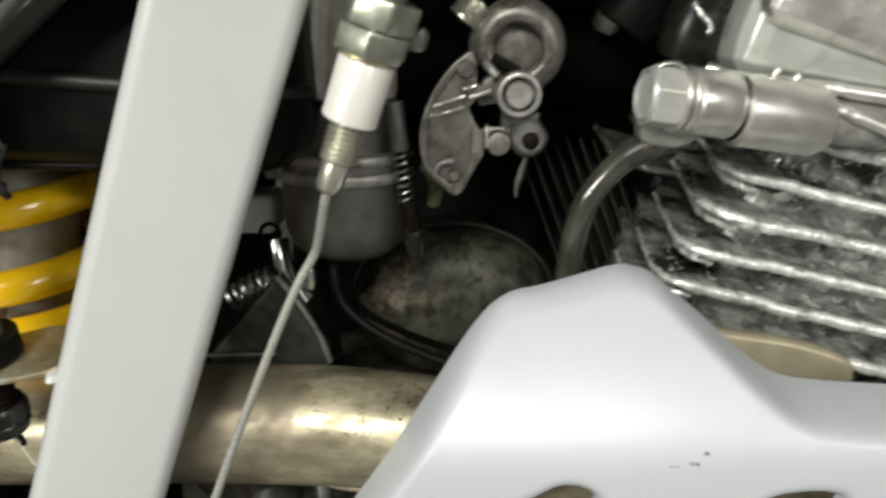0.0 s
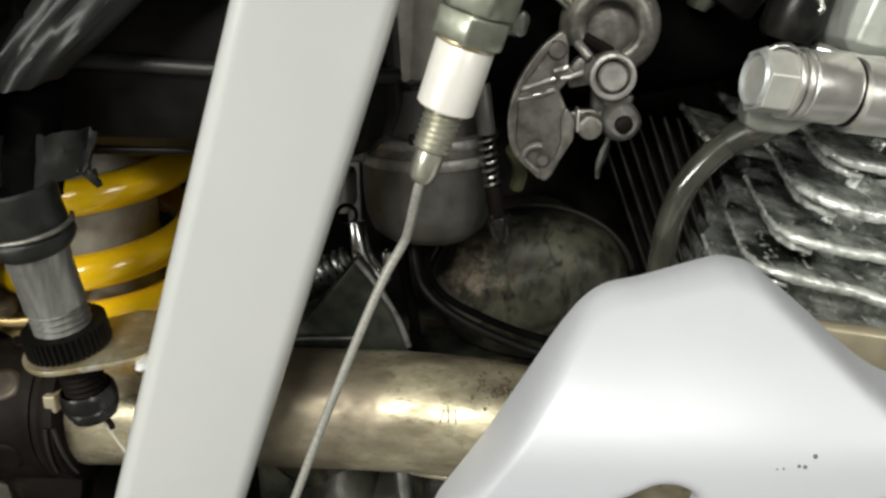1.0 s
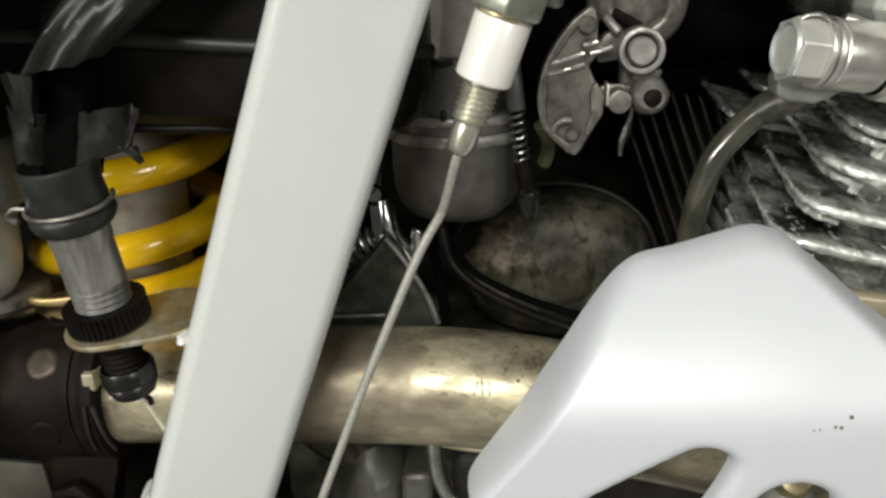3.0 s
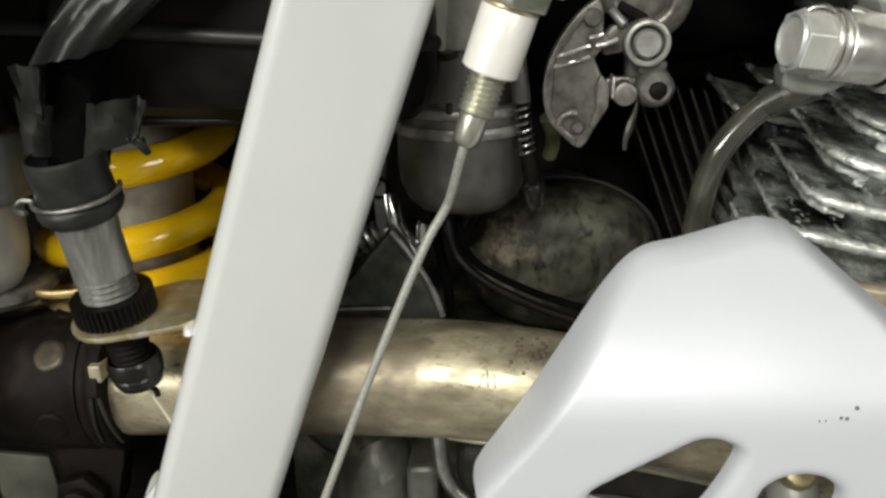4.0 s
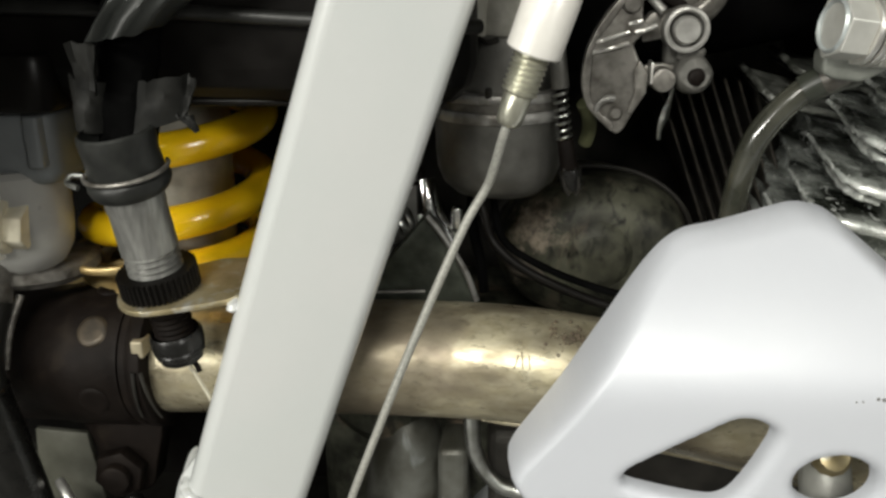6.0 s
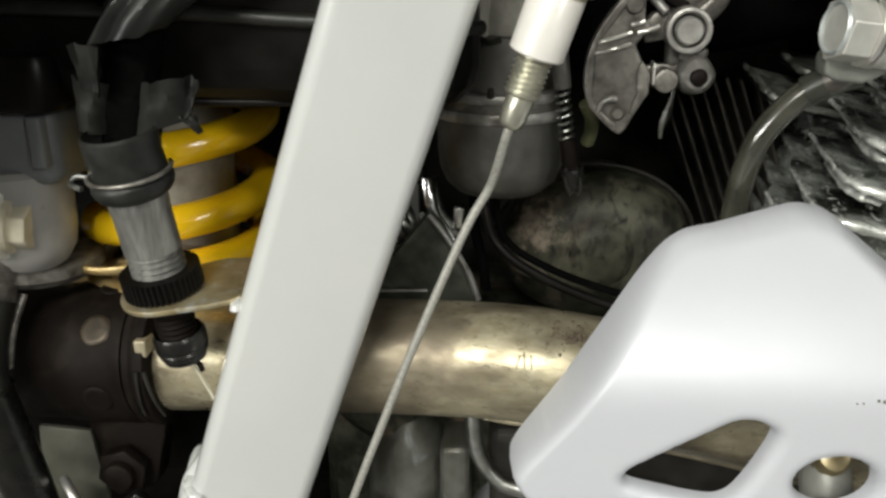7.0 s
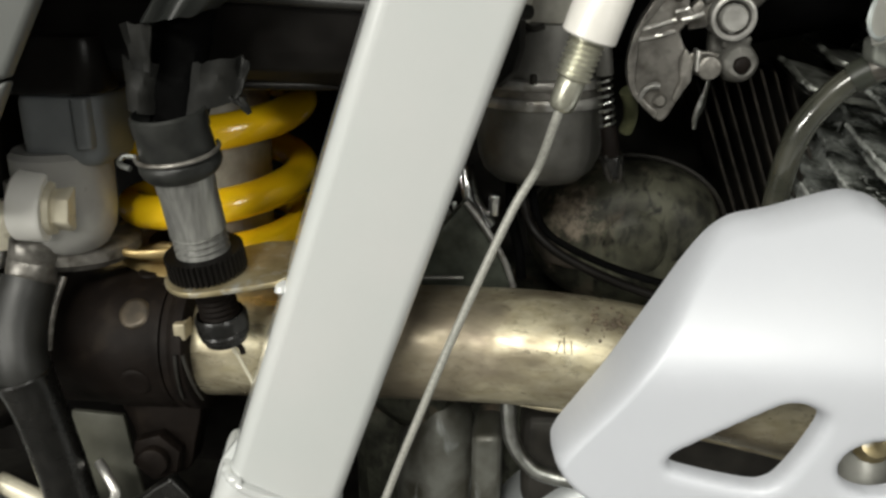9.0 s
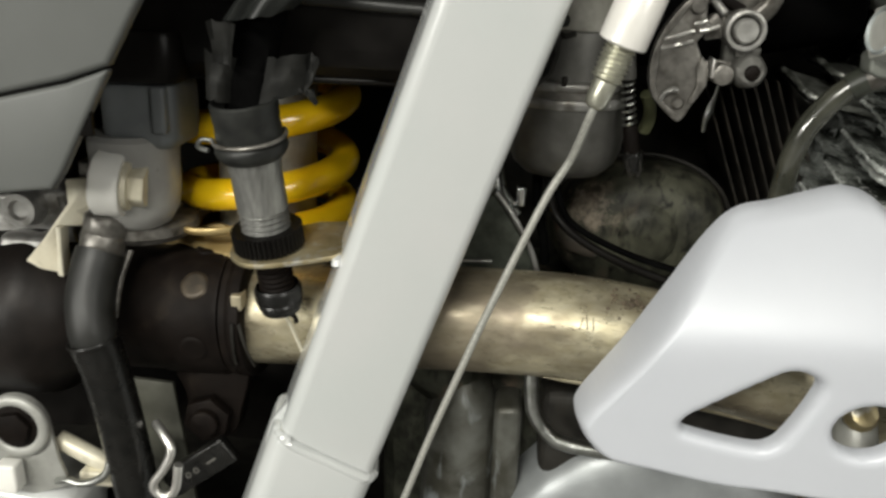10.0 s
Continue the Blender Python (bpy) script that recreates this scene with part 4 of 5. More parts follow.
def left_brackets():
    arm = thing("pedal_bracket", "cream plated bent steel bracket beside the master cylinder", "bracket", (-0.25, 0.27, 0.37))
    face = [(-0.2381, 0.4125), (-0.2265, 0.4140), (-0.2260, 0.4089), (-0.2262, 0.4005), (-0.2311, 0.3934), (-0.2402, 0.3928), (-0.2428, 0.3915), (-0.2440, 0.3720), (-0.2614, 0.3744), (-0.2517, 0.3855), (-0.2425, 0.3971), (-0.2381, 0.4024)]
    part("plate", roughen(slab(face, 0.0040, Matrix.Translation((0, 0.2680, 0)) @ FRONT, 0.0009), 0.0003, 0.008), CREAM, arm)
    part("fold", slab([(-0.2428, 0.3935), (-0.2404, 0.3930), (-0.2414, 0.3825), (-0.2417, 0.3715), (-0.2444, 0.3720)], 0.007, Matrix.Translation((0, 0.2650, 0)) @ FRONT, 0.0007), CREAM, arm)
    part("lug", roughen(block(-0.2340, -0.2290, 0.272, 0.280, 0.4125, 0.4195, 0.0012, cuts=1), 0.0003, 0.004), MATT_METAL, arm, "grey lug behind the plate")
    cast = thing("footrest_hanger", "rough grey cast alloy footrest hanger with a screw boss", "bracket", (-0.27, 0.29, 0.37))
    part("casting", roughen(roughen(block(-0.33, -0.246, 0.284, 0.305, 0.368, 0.4035, 0.005, cuts=9), 0.0042, 0.012), 0.0012, 0.004), CAST_LIGHT, cast)
    part("boss", turned((-0.265, 0.285, 0.3957), (-0.265, 0.277, 0.3957), [(0.009, 0), (0.0078, 0.4), (0.0072, 1), (0.0045, 1), (0.0035, 0.75), (0, 0.7)], 24), CAST_LIGHT, cast)
    part("web", roughen(block(-0.275, -0.250, 0.274, 0.288, 0.373, 0.385, 0.004, cuts=2), 0.001, 0.006), CAST_LIGHT, cast)

    ear = thing("pivot_ear", "grey steel ear with a rolled rim round a dark bolt", "bracket", (-0.262, 0.255, 0.28))
    c = Vector((-0.2640, 0.252, 0.3075))
    m, _ = along(c + Vector((0, 0.0015, 0)), c + Vector((0, -0.004, 0)))
    part("rim", lathe([(0.0100, 0), (0.0100, 0.0022), (0.0107, 0.0030), (0.0120, 0.0034), (0.0137, 0.0030), (0.0146, 0.0020), (0.0148, 0.0006), (0.0146, 0)], m, 48), PALE_EAR, ear, "pale rolled rim")
    outline = [(c.x + 0.014 * math.cos(a), c.z + 0.0145 * math.sin(a)) for a in np.linspace(radians(0), radians(180), 20)] + [(-0.281, 0.284), (-0.270, 0.270), (-0.2440, 0.2785), (-0.2480, 0.2915)]
    part("plate", slab(outline, 0.0025, Matrix.Translation((0, 0.2535, 0)) @ FRONT, 0.0006), PALE_EAR, ear)
    m, _ = along(c + Vector((0, 0.002, 0)), c + Vector((0, -0.006, 0)))
    part("washer", rod(c + Vector((0, 0.003, 0)), c + Vector((0, -0.0006, 0)), 0.0102), BLACK_STEEL, ear)
    part("bolt", slab(ngon(0.0078, 6, 0.2), 0.0045, m @ Matrix.Translation((0, 0, 0.001)), 0.0008), BLACK_STEEL, ear, "dark hexagon bolt")

    clip = thing("retaining_clip", "bright bent wire retaining clip on the clevis", "clip", (-0.22, 0.25, 0.28))
    part("wire", sweep([(-0.2490, 0.2520, 0.2815), (-0.243, 0.2505, 0.2835), (-0.2375, 0.2495, 0.2830), (-0.2305, 0.249, 0.2850), (-0.2245, 0.249, 0.2900), (-0.2225, 0.252, 0.2985), (-0.220, 0.262, 0.309)], 0.0017, 10, 8), ZINC, clip)
    part("hook", sweep([(-0.2050, 0.258, 0.3100), (-0.1995, 0.253, 0.3075), (-0.1958, 0.250, 0.3022), (-0.1990, 0.249, 0.2940), (-0.2040, 0.2485, 0.2865), (-0.2030, 0.2485, 0.2820), (-0.1985, 0.2485, 0.2805), (-0.1945, 0.2485, 0.2850), (-0.1925, 0.2485, 0.2965)], 0.0020, 12, 8), BRIGHT_ALLOY, clip)
    rodt = thing("brake_rod", "pale plated brake push rod", "rod", (-0.235, 0.262, 0.29))
    part("bar", rod((-0.252, 0.262, 0.2965), (-0.222, 0.262, 0.2805), 0.0042), CREAM, rodt)
    part("clevis", block(-0.2415, -0.223, 0.256, 0.27, 0.277, 0.284, 0.0015), CREAM, rodt)
    arm2 = thing("swingarm", "bluish white painted swingarm end", "swingarm", (-0.28, 0.27, 0.25))
    part("beam", roughen(block(-0.40, -0.2445, 0.250, 0.29, 0.180, 0.2835, 0.010, m=Matrix.Translation((-0.32, 0.27, 0.25)) @ Matrix.Rotation(radians(8), 4, "Y") @ Matrix.Translation((0.32, -0.27, -0.25)), cuts=2), 0.0008, 0.02), WHITE_PAINT, arm2)
    part("pad", block(-0.2720, -0.2625, 0.2440, 0.252, 0.279, 0.2925, 0.0015), OFF_WHITE, arm2)
    plate = thing("hanger_plate", "dull grey steel plate behind the clamp lug", "bracket", (-0.22, 0.292, 0.29))
    part("sheet", slab([(-0.234, 0.3120), (-0.2110, 0.3105), (-0.1980, 0.190), (-0.222, 0.190), (-0.236, 0.285)], 0.003, Matrix.Translation((0, 0.292, 0)) @ FRONT, 0.0006), GREEN_PLATE, plate)
    strip = thing("number_tag", "small black rubber strip with pale raised marks", "strap", (-0.19, 0.262, 0.285))
    m = Matrix.Translation((-0.1890, 0.2640, 0.2855)) @ Matrix.Rotation(radians(-37), 4, "Y")
    strap = part("strap", block(-0.020, 0.016, 0, 0.006, -0.0065, 0.0065, 0.0015, m=m), RUBBER, strip)
    for x in (-0.0075, -0.003):
        part("mark", turned(m @ Vector((x, 0.0003, 0)), m @ Vector((x, -0.0004, 0)), [(0.0015, 0), (0.0015, 1), (0.0008, 1), (0.0008, 0)], 14), MARKING, strap)
    part("mark", block(0.0035, 0.0085, -0.0004, 0.0003, -0.0004, 0.0005, 0, m=m), MARKING, strap)


left_brackets()


def side_panel():
    root = thing("side_panel", "satin grey plastic side panel with a groove across it", "side panel", (-0.21, 0.215, 0.42))
    up = [(-0.105, 0.600), (-0.1440, 0.540), (-0.1885, 0.4655), (-0.2040, 0.4603), (-0.2290, 0.4545), (-0.300, 0.447), (-0.42, 0.447), (-0.42, 0.60)]
    dn = [(-0.1891, 0.4645), (-0.2090, 0.4290), (-0.2130, 0.4235), (-0.2340, 0.4210), (-0.30, 0.416), (-0.42, 0.41), (-0.42, 0.4460), (-0.300, 0.4460), (-0.2290, 0.4535), (-0.2040, 0.4593)]
    part("upper_skin", slab(up, 0.006, Matrix.Translation((0, 0.2125, 0)) @ FRONT, 0.0022, segments=4), PANEL_GREY, root)
    part("lower_skin", slab(dn, 0.006, Matrix.Translation((0, 0.2140, 0)) @ FRONT, 0.0018, segments=4), PANEL_GREY, root)
    part("rear_rib", block(-0.42, -0.197, 0.2152, 0.2172, 0.442, 0.468, 0.0005), BLACK_PLASTIC, root)


side_panel()


# ---- engine ----
def engine_case():
    root = thing("crankcase", "oily dirty cast alloy crankcase with bosses and ribs", "engine", (0.0, 0.38, 0.2))
    part("lower_case", roughen(block(-0.118, 0.24, 0.322, 0.50, 0.10, 0.338, 0.012, cuts=7), 0.004, 0.03), DIRTY_CASE, root)
    # rear block added in near-black so the space behind looks unlit
    part("rear_block", roughen(block(-0.085, 0.30, 0.435, 0.60, 0.10, 0.60, 0.012, cuts=4), 0.003, 0.05), DARK_METAL, root)
    part("boss", roughen(turned((-0.0795, 0.318, 0.215), (-0.0765, 0.322, 0.318), [(0.019, 0), (0.0195, 0.5), (0.0180, 0.75), (0.0130, 0.92), (0.007, 0.98), (0, 1)], 32), 0.0022, 0.016), CASE_GREY, root)
    part("rib", roughen(block(-0.0615, -0.0485, 0.300, 0.34, 0.17, 0.3035, 0.004, cuts=3), 0.0007, 0.01), CASE_GREY, root)
    part("upper_boss", roughen(lathe([(0, -0.006), (0.014, -0.004), (0.021, 0.004), (0.023, 0.02)], Matrix.Translation((-0.086, 0.312, 0.318)) @ FRONT, 28), 0.003, 0.012), DIRTY_CASE, root)
    cover = lathe([(0, -0.014), (0.055, -0.0135), (0.071, -0.010), (0.079, -0.002), (0.081, 0.010), (0.081, 0.04)], Matrix.Translation((0.017, 0.302, 0.2165)) @ FRONT, 56)
    part("clutch_cover", cover, CLUTCH_ALLOY, root, "smooth light grey clutch cover")
    part("floor_web", roughen(block(-0.04, 0.22, 0.298, 0.33, 0.270, 0.315, 0.006, cuts=4), 0.002, 0.02), DARK_METAL, root)

    part("mounting_plate", block(-0.42, -0.08, 0.246, 0.45, 0.09, 0.195, 0.004), DARK_METAL, root)

    st = thing("starter_housing", "round dirty alloy starter housing with brown stains", "engine part", (0.003, 0.37, 0.345))
    c = Matrix.Translation((0.0040, 0.344, 0.3780)) @ FRONT @ Matrix.Diagonal((1.04, 0.80, 1, 1))
    part("drum", roughen(lathe([(0, -0.009), (0.016, -0.0085), (0.028, -0.006), (0.036, -0.001), (0.0405, 0.006), (0.0425, 0.016), (0.041, 0.022), (0.032, 0.026), (0.032, 0.07)], c, 56), 0.0012, 0.014), STARTER, st)
    part("boss", roughen(lathe([(0, -0.0056), (0.0095, -0.0054), (0.0118, -0.0045), (0.0140, -0.0030), (0.0170, -0.0008)], Matrix.Translation((0.0056, 0.3385, 0.3790)) @ FRONT, 32), 0.0005, 0.006), STARTER, st, "round cast boss")
    part("foot_lobe", roughen(sweep([(-0.0360, 0.3480, 0.3830), (-0.0320, 0.3430, 0.3765), (-0.0250, 0.3400, 0.3725), (-0.0170, 0.3395, 0.3690)], 0.0045, 14, 8, radius=lambda q: 0.6 + 0.5 * math.sin(math.pi * q)), 0.0009, 0.006), PALE_CASE, st, "worn pale lower rim")
    part("gasket_line", sweep([(0.0040 + 0.0450 * math.cos(a), 0.360, 0.3790 + 0.0345 * math.sin(a)) for a in np.linspace(radians(10), radians(175), 24)], 0.0012, 8, 1), DARK_METAL, st)


engine_case()


def cylinder():
    root = thing("cylinder_barrel", "dark finned cylinder barrel behind the carburettor", "engine part", (0.06, 0.40, 0.34))
    ax = Matrix.Translation((0.034, 0.372, 0.441)) @ Matrix.Rotation(radians(-20.8), 4, "Y")
    for i in range(8):
        x = 0.0054 * i
        f = block(x - 0.0006, x + 0.0006, 0, 0.07, -0.115, 0.004 + 0.002 * math.sin(i * 1.9) - 0.0010 * i, 0.0004, m=ax @ Matrix.Rotation(radians(0), 4, "Z"), segments=1)
        part("barrel_fin", roughen(f, 0.0003, 0.006), RUSTY_FIN, root)
    part("core", block(0.0, 0.06, 0.022, 0.07, -0.115, 0.03, 0.003, m=ax), DARK_METAL, root)
    # added bar stands for the highlight on the barrel's left fin
    stay = thing("bright_edge_bar", "added plated bar for the bright edge beside the barrel", "stay", (0.036, 0.37, 0.40))
    part("bar", roughen(sweep([(0.0366, 0.366, 0.4470), (0.0352, 0.366, 0.4400), (0.0336, 0.365, 0.4350), (0.0320, 0.364, 0.4300), (0.0316, 0.364, 0.4245)], 0.0026, 14, 8, radius=lambda q: 0.55 + 0.5 * math.sin(math.pi * q) ** 2, flat=0.6), 0.0005, 0.004), ZINC, stay)


    head = thing("finned_engine_top", "shiny cast alloy engine top with thick cooling fins", "engine", (0.14, 0.35, 0.38))
    random.seed(11)
    # each fin: its rear corner in x and z; the rim runs back along the side and forward along the front
    corners = [(0.1120, 0.4810), (0.1050, 0.4665), (0.0983, 0.4515), (0.0915, 0.4382), (0.0849, 0.4249), (0.0780, 0.4122), (0.0715, 0.3990)]
    plates = []
    for i, (cx, cz) in enumerate(corners):
        pts = [(cx + 0.0010, 0.336 + 0.004 * math.sin(i * 2.3)), (cx + 0.0002, 0.315), (cx - 0.0002, 0.300), (cx + 0.0006, 0.2935), (cx + 0.0042, 0.2890), (cx + 0.0105, 0.2860)]
        pts += [(cx + 0.0105 + 0.010 * k, 0.2855 + 0.0006 * math.sin(k * 1.7 + i)) for k in range(1, 15)] + [(0.26, 0.36), (0.26, 0.412), (cx + 0.014, 0.412), (cx + 0.006, 0.350)]
        fine = []
        for (ax0, ay0), (bx, by) in zip(pts, pts[1:] + pts[:1]):
            n = max(1, int(math.hypot(bx - ax0, by - ay0) / 0.0025)) if ay0 < 0.4125 and ax0 < 0.25 and bx < 0.25 else 1
            fine += [(ax0 + (bx - ax0) * k / n, ay0 + (by - ay0) * k / n) for k in range(n)]
        fin = slab(fine, 0.0031, Matrix.Translation((0, 0, -0.00155)), 0.0009)
        for v in fin.verts:
            v.co.z += cz - 0.232 * (v.co.x - cx) + 0.15 * (v.co.y - 0.2855)
            if v.co.y < 0.411:
                jag = 1.1 if v.co.x < cx + 0.012 else 0.7
                v.co += Vector((0.0007, 0.0009, 0.0006)) * jag * noise.noise(v.co / 0.004) + Vector((0.0008, 0.0009, 0.0010)) * noise.noise(v.co / 0.019)
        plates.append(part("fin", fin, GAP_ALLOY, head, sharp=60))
        rim = bmesh.new()
        path = [Vector((x, y, cz - 0.232 * (x - cx) + 0.15 * (y - 0.2855))) for x, y in pts[:-4]]
        sweep(path, 0.00200, 12, 8, rim, radius=lambda q: 0.45 + 0.65 * min(1.0, max(0.0, q - 0.12) * 6))
        for v in rim.verts:
            v.co += Vector((0.0003, 0.0004, 0.0004)) * (1.6 if v.co.y > 0.291 else 1.0) * noise.noise(v.co / 0.0030) + Vector((0.0008, 0.0009, 0.0010)) * noise.noise(v.co / 0.019)
        part("fin_rim", rim, FIN_ALLOY, plates[-1], "worn fin edge, its lit brightness in the colour")
    # rough flash along the lower edge of each fin's side
    for i, (cx, cz) in enumerate(corners):
        low = [Vector((cx + dx, y, cz - 0.0052 + 0.15 * (y - 0.2855) - 0.20 * dx)) for dx, y in ((0.0035, 0.322), (0.0030, 0.308), (0.0034, 0.2975), (0.0068, 0.2915), (0.0125, 0.2895))]
        lip = sweep(low, 0.0012, 9, 7, radius=lambda q: 0.7 + 0.6 * math.sin(math.pi * q))
        part("casting_flash", roughen(lip, 0.0006, 0.003), FIN_ALLOY, plates[i], "ragged casting flash")
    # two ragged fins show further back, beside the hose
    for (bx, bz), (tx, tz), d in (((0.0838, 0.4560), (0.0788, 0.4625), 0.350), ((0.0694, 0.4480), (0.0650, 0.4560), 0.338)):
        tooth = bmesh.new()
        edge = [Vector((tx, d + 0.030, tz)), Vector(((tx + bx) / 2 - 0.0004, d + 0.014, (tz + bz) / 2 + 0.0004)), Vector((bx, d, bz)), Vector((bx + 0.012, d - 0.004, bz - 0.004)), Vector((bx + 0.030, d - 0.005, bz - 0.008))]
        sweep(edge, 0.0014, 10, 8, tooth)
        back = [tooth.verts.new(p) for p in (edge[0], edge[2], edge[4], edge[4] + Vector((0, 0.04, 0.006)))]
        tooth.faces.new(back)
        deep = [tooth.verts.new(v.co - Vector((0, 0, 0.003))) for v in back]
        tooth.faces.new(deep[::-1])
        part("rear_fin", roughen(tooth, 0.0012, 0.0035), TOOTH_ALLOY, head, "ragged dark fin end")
    core = block(0.0, 0.19, 0.300, 0.42, -0.085, 0.098, 0.008, cuts=6)
    for v in core.verts:
        v.co.x += 0.106 + 0.45 * v.co.z
        v.co.z += 0.430 - 0.232 * (v.co.x - 0.10) + 0.15 * (v.co.y - 0.2855)
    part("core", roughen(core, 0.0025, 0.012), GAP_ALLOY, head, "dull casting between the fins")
    for x, k in ((0.121, 2), (0.112, 3), (0.150, 3), (0.1045, 4), (0.140, 4), (0.131, 5)):
        z = corners[k][1] - 0.232 * (x - corners[k][0])
        web = roughen(turned((x, 0.2965, z), (x + 0.004, 0.2995, z - 0.0070), [(0.0058, 0), (0.0050, 0.3), (0.0036, 0.75), (0.0022, 0.95), (0, 1)], 18), 0.0009, 0.004)
        part("fin_web", web, FIN_ALLOY, plates[k])
    cov = block(0.0890, 0.30, 0.2715, 0.40, 0.4850, 0.62, 0.011, cuts=4)
    for v in cov.verts:
        v.co += Vector((0.30 * (v.co.z - 0.485), 0, -0.16 * (v.co.x - 0.09)))
    body = part("rocker_cover", roughen(cov, 0.0016, 0.022), COVER_ALLOY, head, "greenish grey cast rocker cover")
    cap = block(0.0985, 0.30, 0.2655, 0.40, 0.5035, 0.62, 0.0065, cuts=4)
    for v in cap.verts:
        v.co += Vector((0.30 * (v.co.z - 0.5035), 0, -0.34 * (v.co.x - 0.0985)))
    part("cover_cap", roughen(cap, 0.0012, 0.02), BRIGHT_ALLOY, body, "bright rounded cap of the cover")
    part("cover_foot", roughen(sweep([(0.0845, 0.2740, 0.4875), (0.095, 0.2715, 0.4848), (0.108, 0.2710, 0.4832), (0.13, 0.271, 0.4808), (0.17, 0.271, 0.474)], 0.0022, 10, 8), 0.0006, 0.005), BRIGHT_ALLOY, body)
    part("foot_rib", roughen(sweep([(0.1095, 0.2680, 0.4835), (0.1118, 0.2665, 0.4815), (0.1216, 0.2660, 0.4772), (0.1316, 0.2660, 0.4730), (0.16, 0.268, 0.462)], 0.0020, 10, 8), 0.0005, 0.004), BRIGHT_ALLOY, body, "bright cast rib along the foot of the cover")
    for p, q in (((0.1038, 0.2690, 0.4845), (0.1060, 0.2690, 0.4880)), ((0.1106, 0.2690, 0.4838), (0.1128, 0.2690, 0.4858))):
        part("cover_stud", roughen(rod(p, q, 0.0014, seg=10), 0.0003, 0.002), BRIGHT_ALLOY, body)


cylinder()


def oil_fitting():
    a, b = Vector((0.0618, 0.2575, 0.4810)), Vector((0.140, 0.272, 0.4700))
    u = (b - a).normalized()
    root = thing("oil_line_fitting", "bright turned alloy union with a hexagon bolt on the cylinder head", "pipe fitting", a + Vector((0.03, 0, -0.012)))
    m, _ = along(a, b)
    part("bolt_rim", lathe([(0.0068, 0.003), (0.0070, 0.0004), (0.0075, 0), (0.0081, 0.0008), (0.0083, 0.003)], m, 36), BOLT_FACE, root)
    part("bolt_socket", lathe([(0, 0.0022), (0.0050, 0.0020), (0.0064, 0.0012), (0.0070, 0.0008), (0.0070, 0.004)], m, 30), BOLT_FACE, root, "bluish grey dished bolt end")
    # one corner of the hexagon points at the side of the motorcycle
    side = m.to_3x3().inverted() @ Vector((0, -1, 0.30))
    part("hexagon", slab(ngon(0.0100, 6, math.atan2(side.y, side.x)), 0.0086, m @ Matrix.Translation((0, 0, 0.0010)), 0.0003, segments=1), HEX_ALLOY, root, sharp=20)
    part("washer", rod(a + u * 0.0096, a + u * 0.0116, 0.0104, edge=0.0005, seg=40), BRIGHT_ALLOY, root)
    part("thin_washer", rod(a + u * 0.0116, a + u * 0.0122, 0.0099, edge=0.0002, seg=40), MATT_METAL, root)
    part("collar", rod(a + u * 0.0122, a + u * 0.0146, 0.0106, edge=0.0007, seg=40), BRIGHT_ALLOY, root)
    part("union", roughen(turned(a + u * 0.0146, a + u * 0.0292, [(0.0098, 0), (0.0103, 0.04), (0.0103, 0.93), (0.0097, 1)], 48), 0.00015, 0.004), BRIGHT_ALLOY, root)
    part("groove", rod(a + u * 0.0290, a + u * 0.0304, 0.0095, edge=0.0002, seg=36), BLACK_STEEL, root)
    part("socket", roughen(turned(a + u * 0.0302 + Vector((0, 0, -0.0012)), a + u * 0.060 + Vector((0, 0, -0.0012)), [(0.0095, 0), (0.0110, 0.03), (0.0112, 0.92), (0.0100, 1), (0, 1)], 48), 0.00025, 0.005), BRIGHT_ALLOY, root)
    part("tail", turned(a + u * 0.058 + Vector((0, 0.004, -0.001)), a + u * 0.085 + Vector((0, 0.004, -0.001)), [(0.0075, 0), (0.0075, 1)], 30), CAST_LIGHT, root)
    web = [(0.0618, 0.4725), (0.0622, 0.4662), (0.0660, 0.4645), (0.0740, 0.4636), (0.0775, 0.4650), (0.0815, 0.4673), (0.0880, 0.4690), (0.0960, 0.4690), (0.0960, 0.4760), (0.0700, 0.4790)]
    part("web", roughen(slab(web, 0.010, Matrix.Translation((0, 0.2605, 0)) @ FRONT, 0.0016, segments=3), 0.0003, 0.006), WEB_ALLOY, root, "dull cast web under the union")
    part("spout", rod((0.0750, 0.2665, 0.4685), (0.0660, 0.2700, 0.4628), 0.0050, 0.0046), MATT_METAL, root)
    # a bent locking strip lies over the hexagon
    strip = [a + u * 0.0035 + Vector((0, -0.0035, 0.0092)), a + u * 0.0052 + Vector((0, -0.0040, 0.0104)), a + u * 0.0085 + Vector((0, -0.0040, 0.0108)), a + u * 0.0115 + Vector((0, -0.0042, 0.0098)), a + u * 0.0135 + Vector((0, -0.0045, 0.0096))]
    part("lock_tab", roughen(sweep(strip, 0.0009, 10, 6, flat=0.6), 0.0002, 0.002), ZINC, root, "bent locking strip")

    hose = thing("breather_hose", "smoky clear hose curving down from the union", "hose", (0.047, 0.29, 0.40))
    part("hose_end", sweep([(0.0752, 0.2676, 0.4674), (0.0700, 0.2696, 0.4650), (0.0650, 0.2712, 0.4622), (0.0612, 0.2722, 0.4595)], 0.0055, 22, 8, radius=lambda s: 1.0 - 0.10 * s), SLEEVE_DARK, hose, "darker swollen end of the hose")
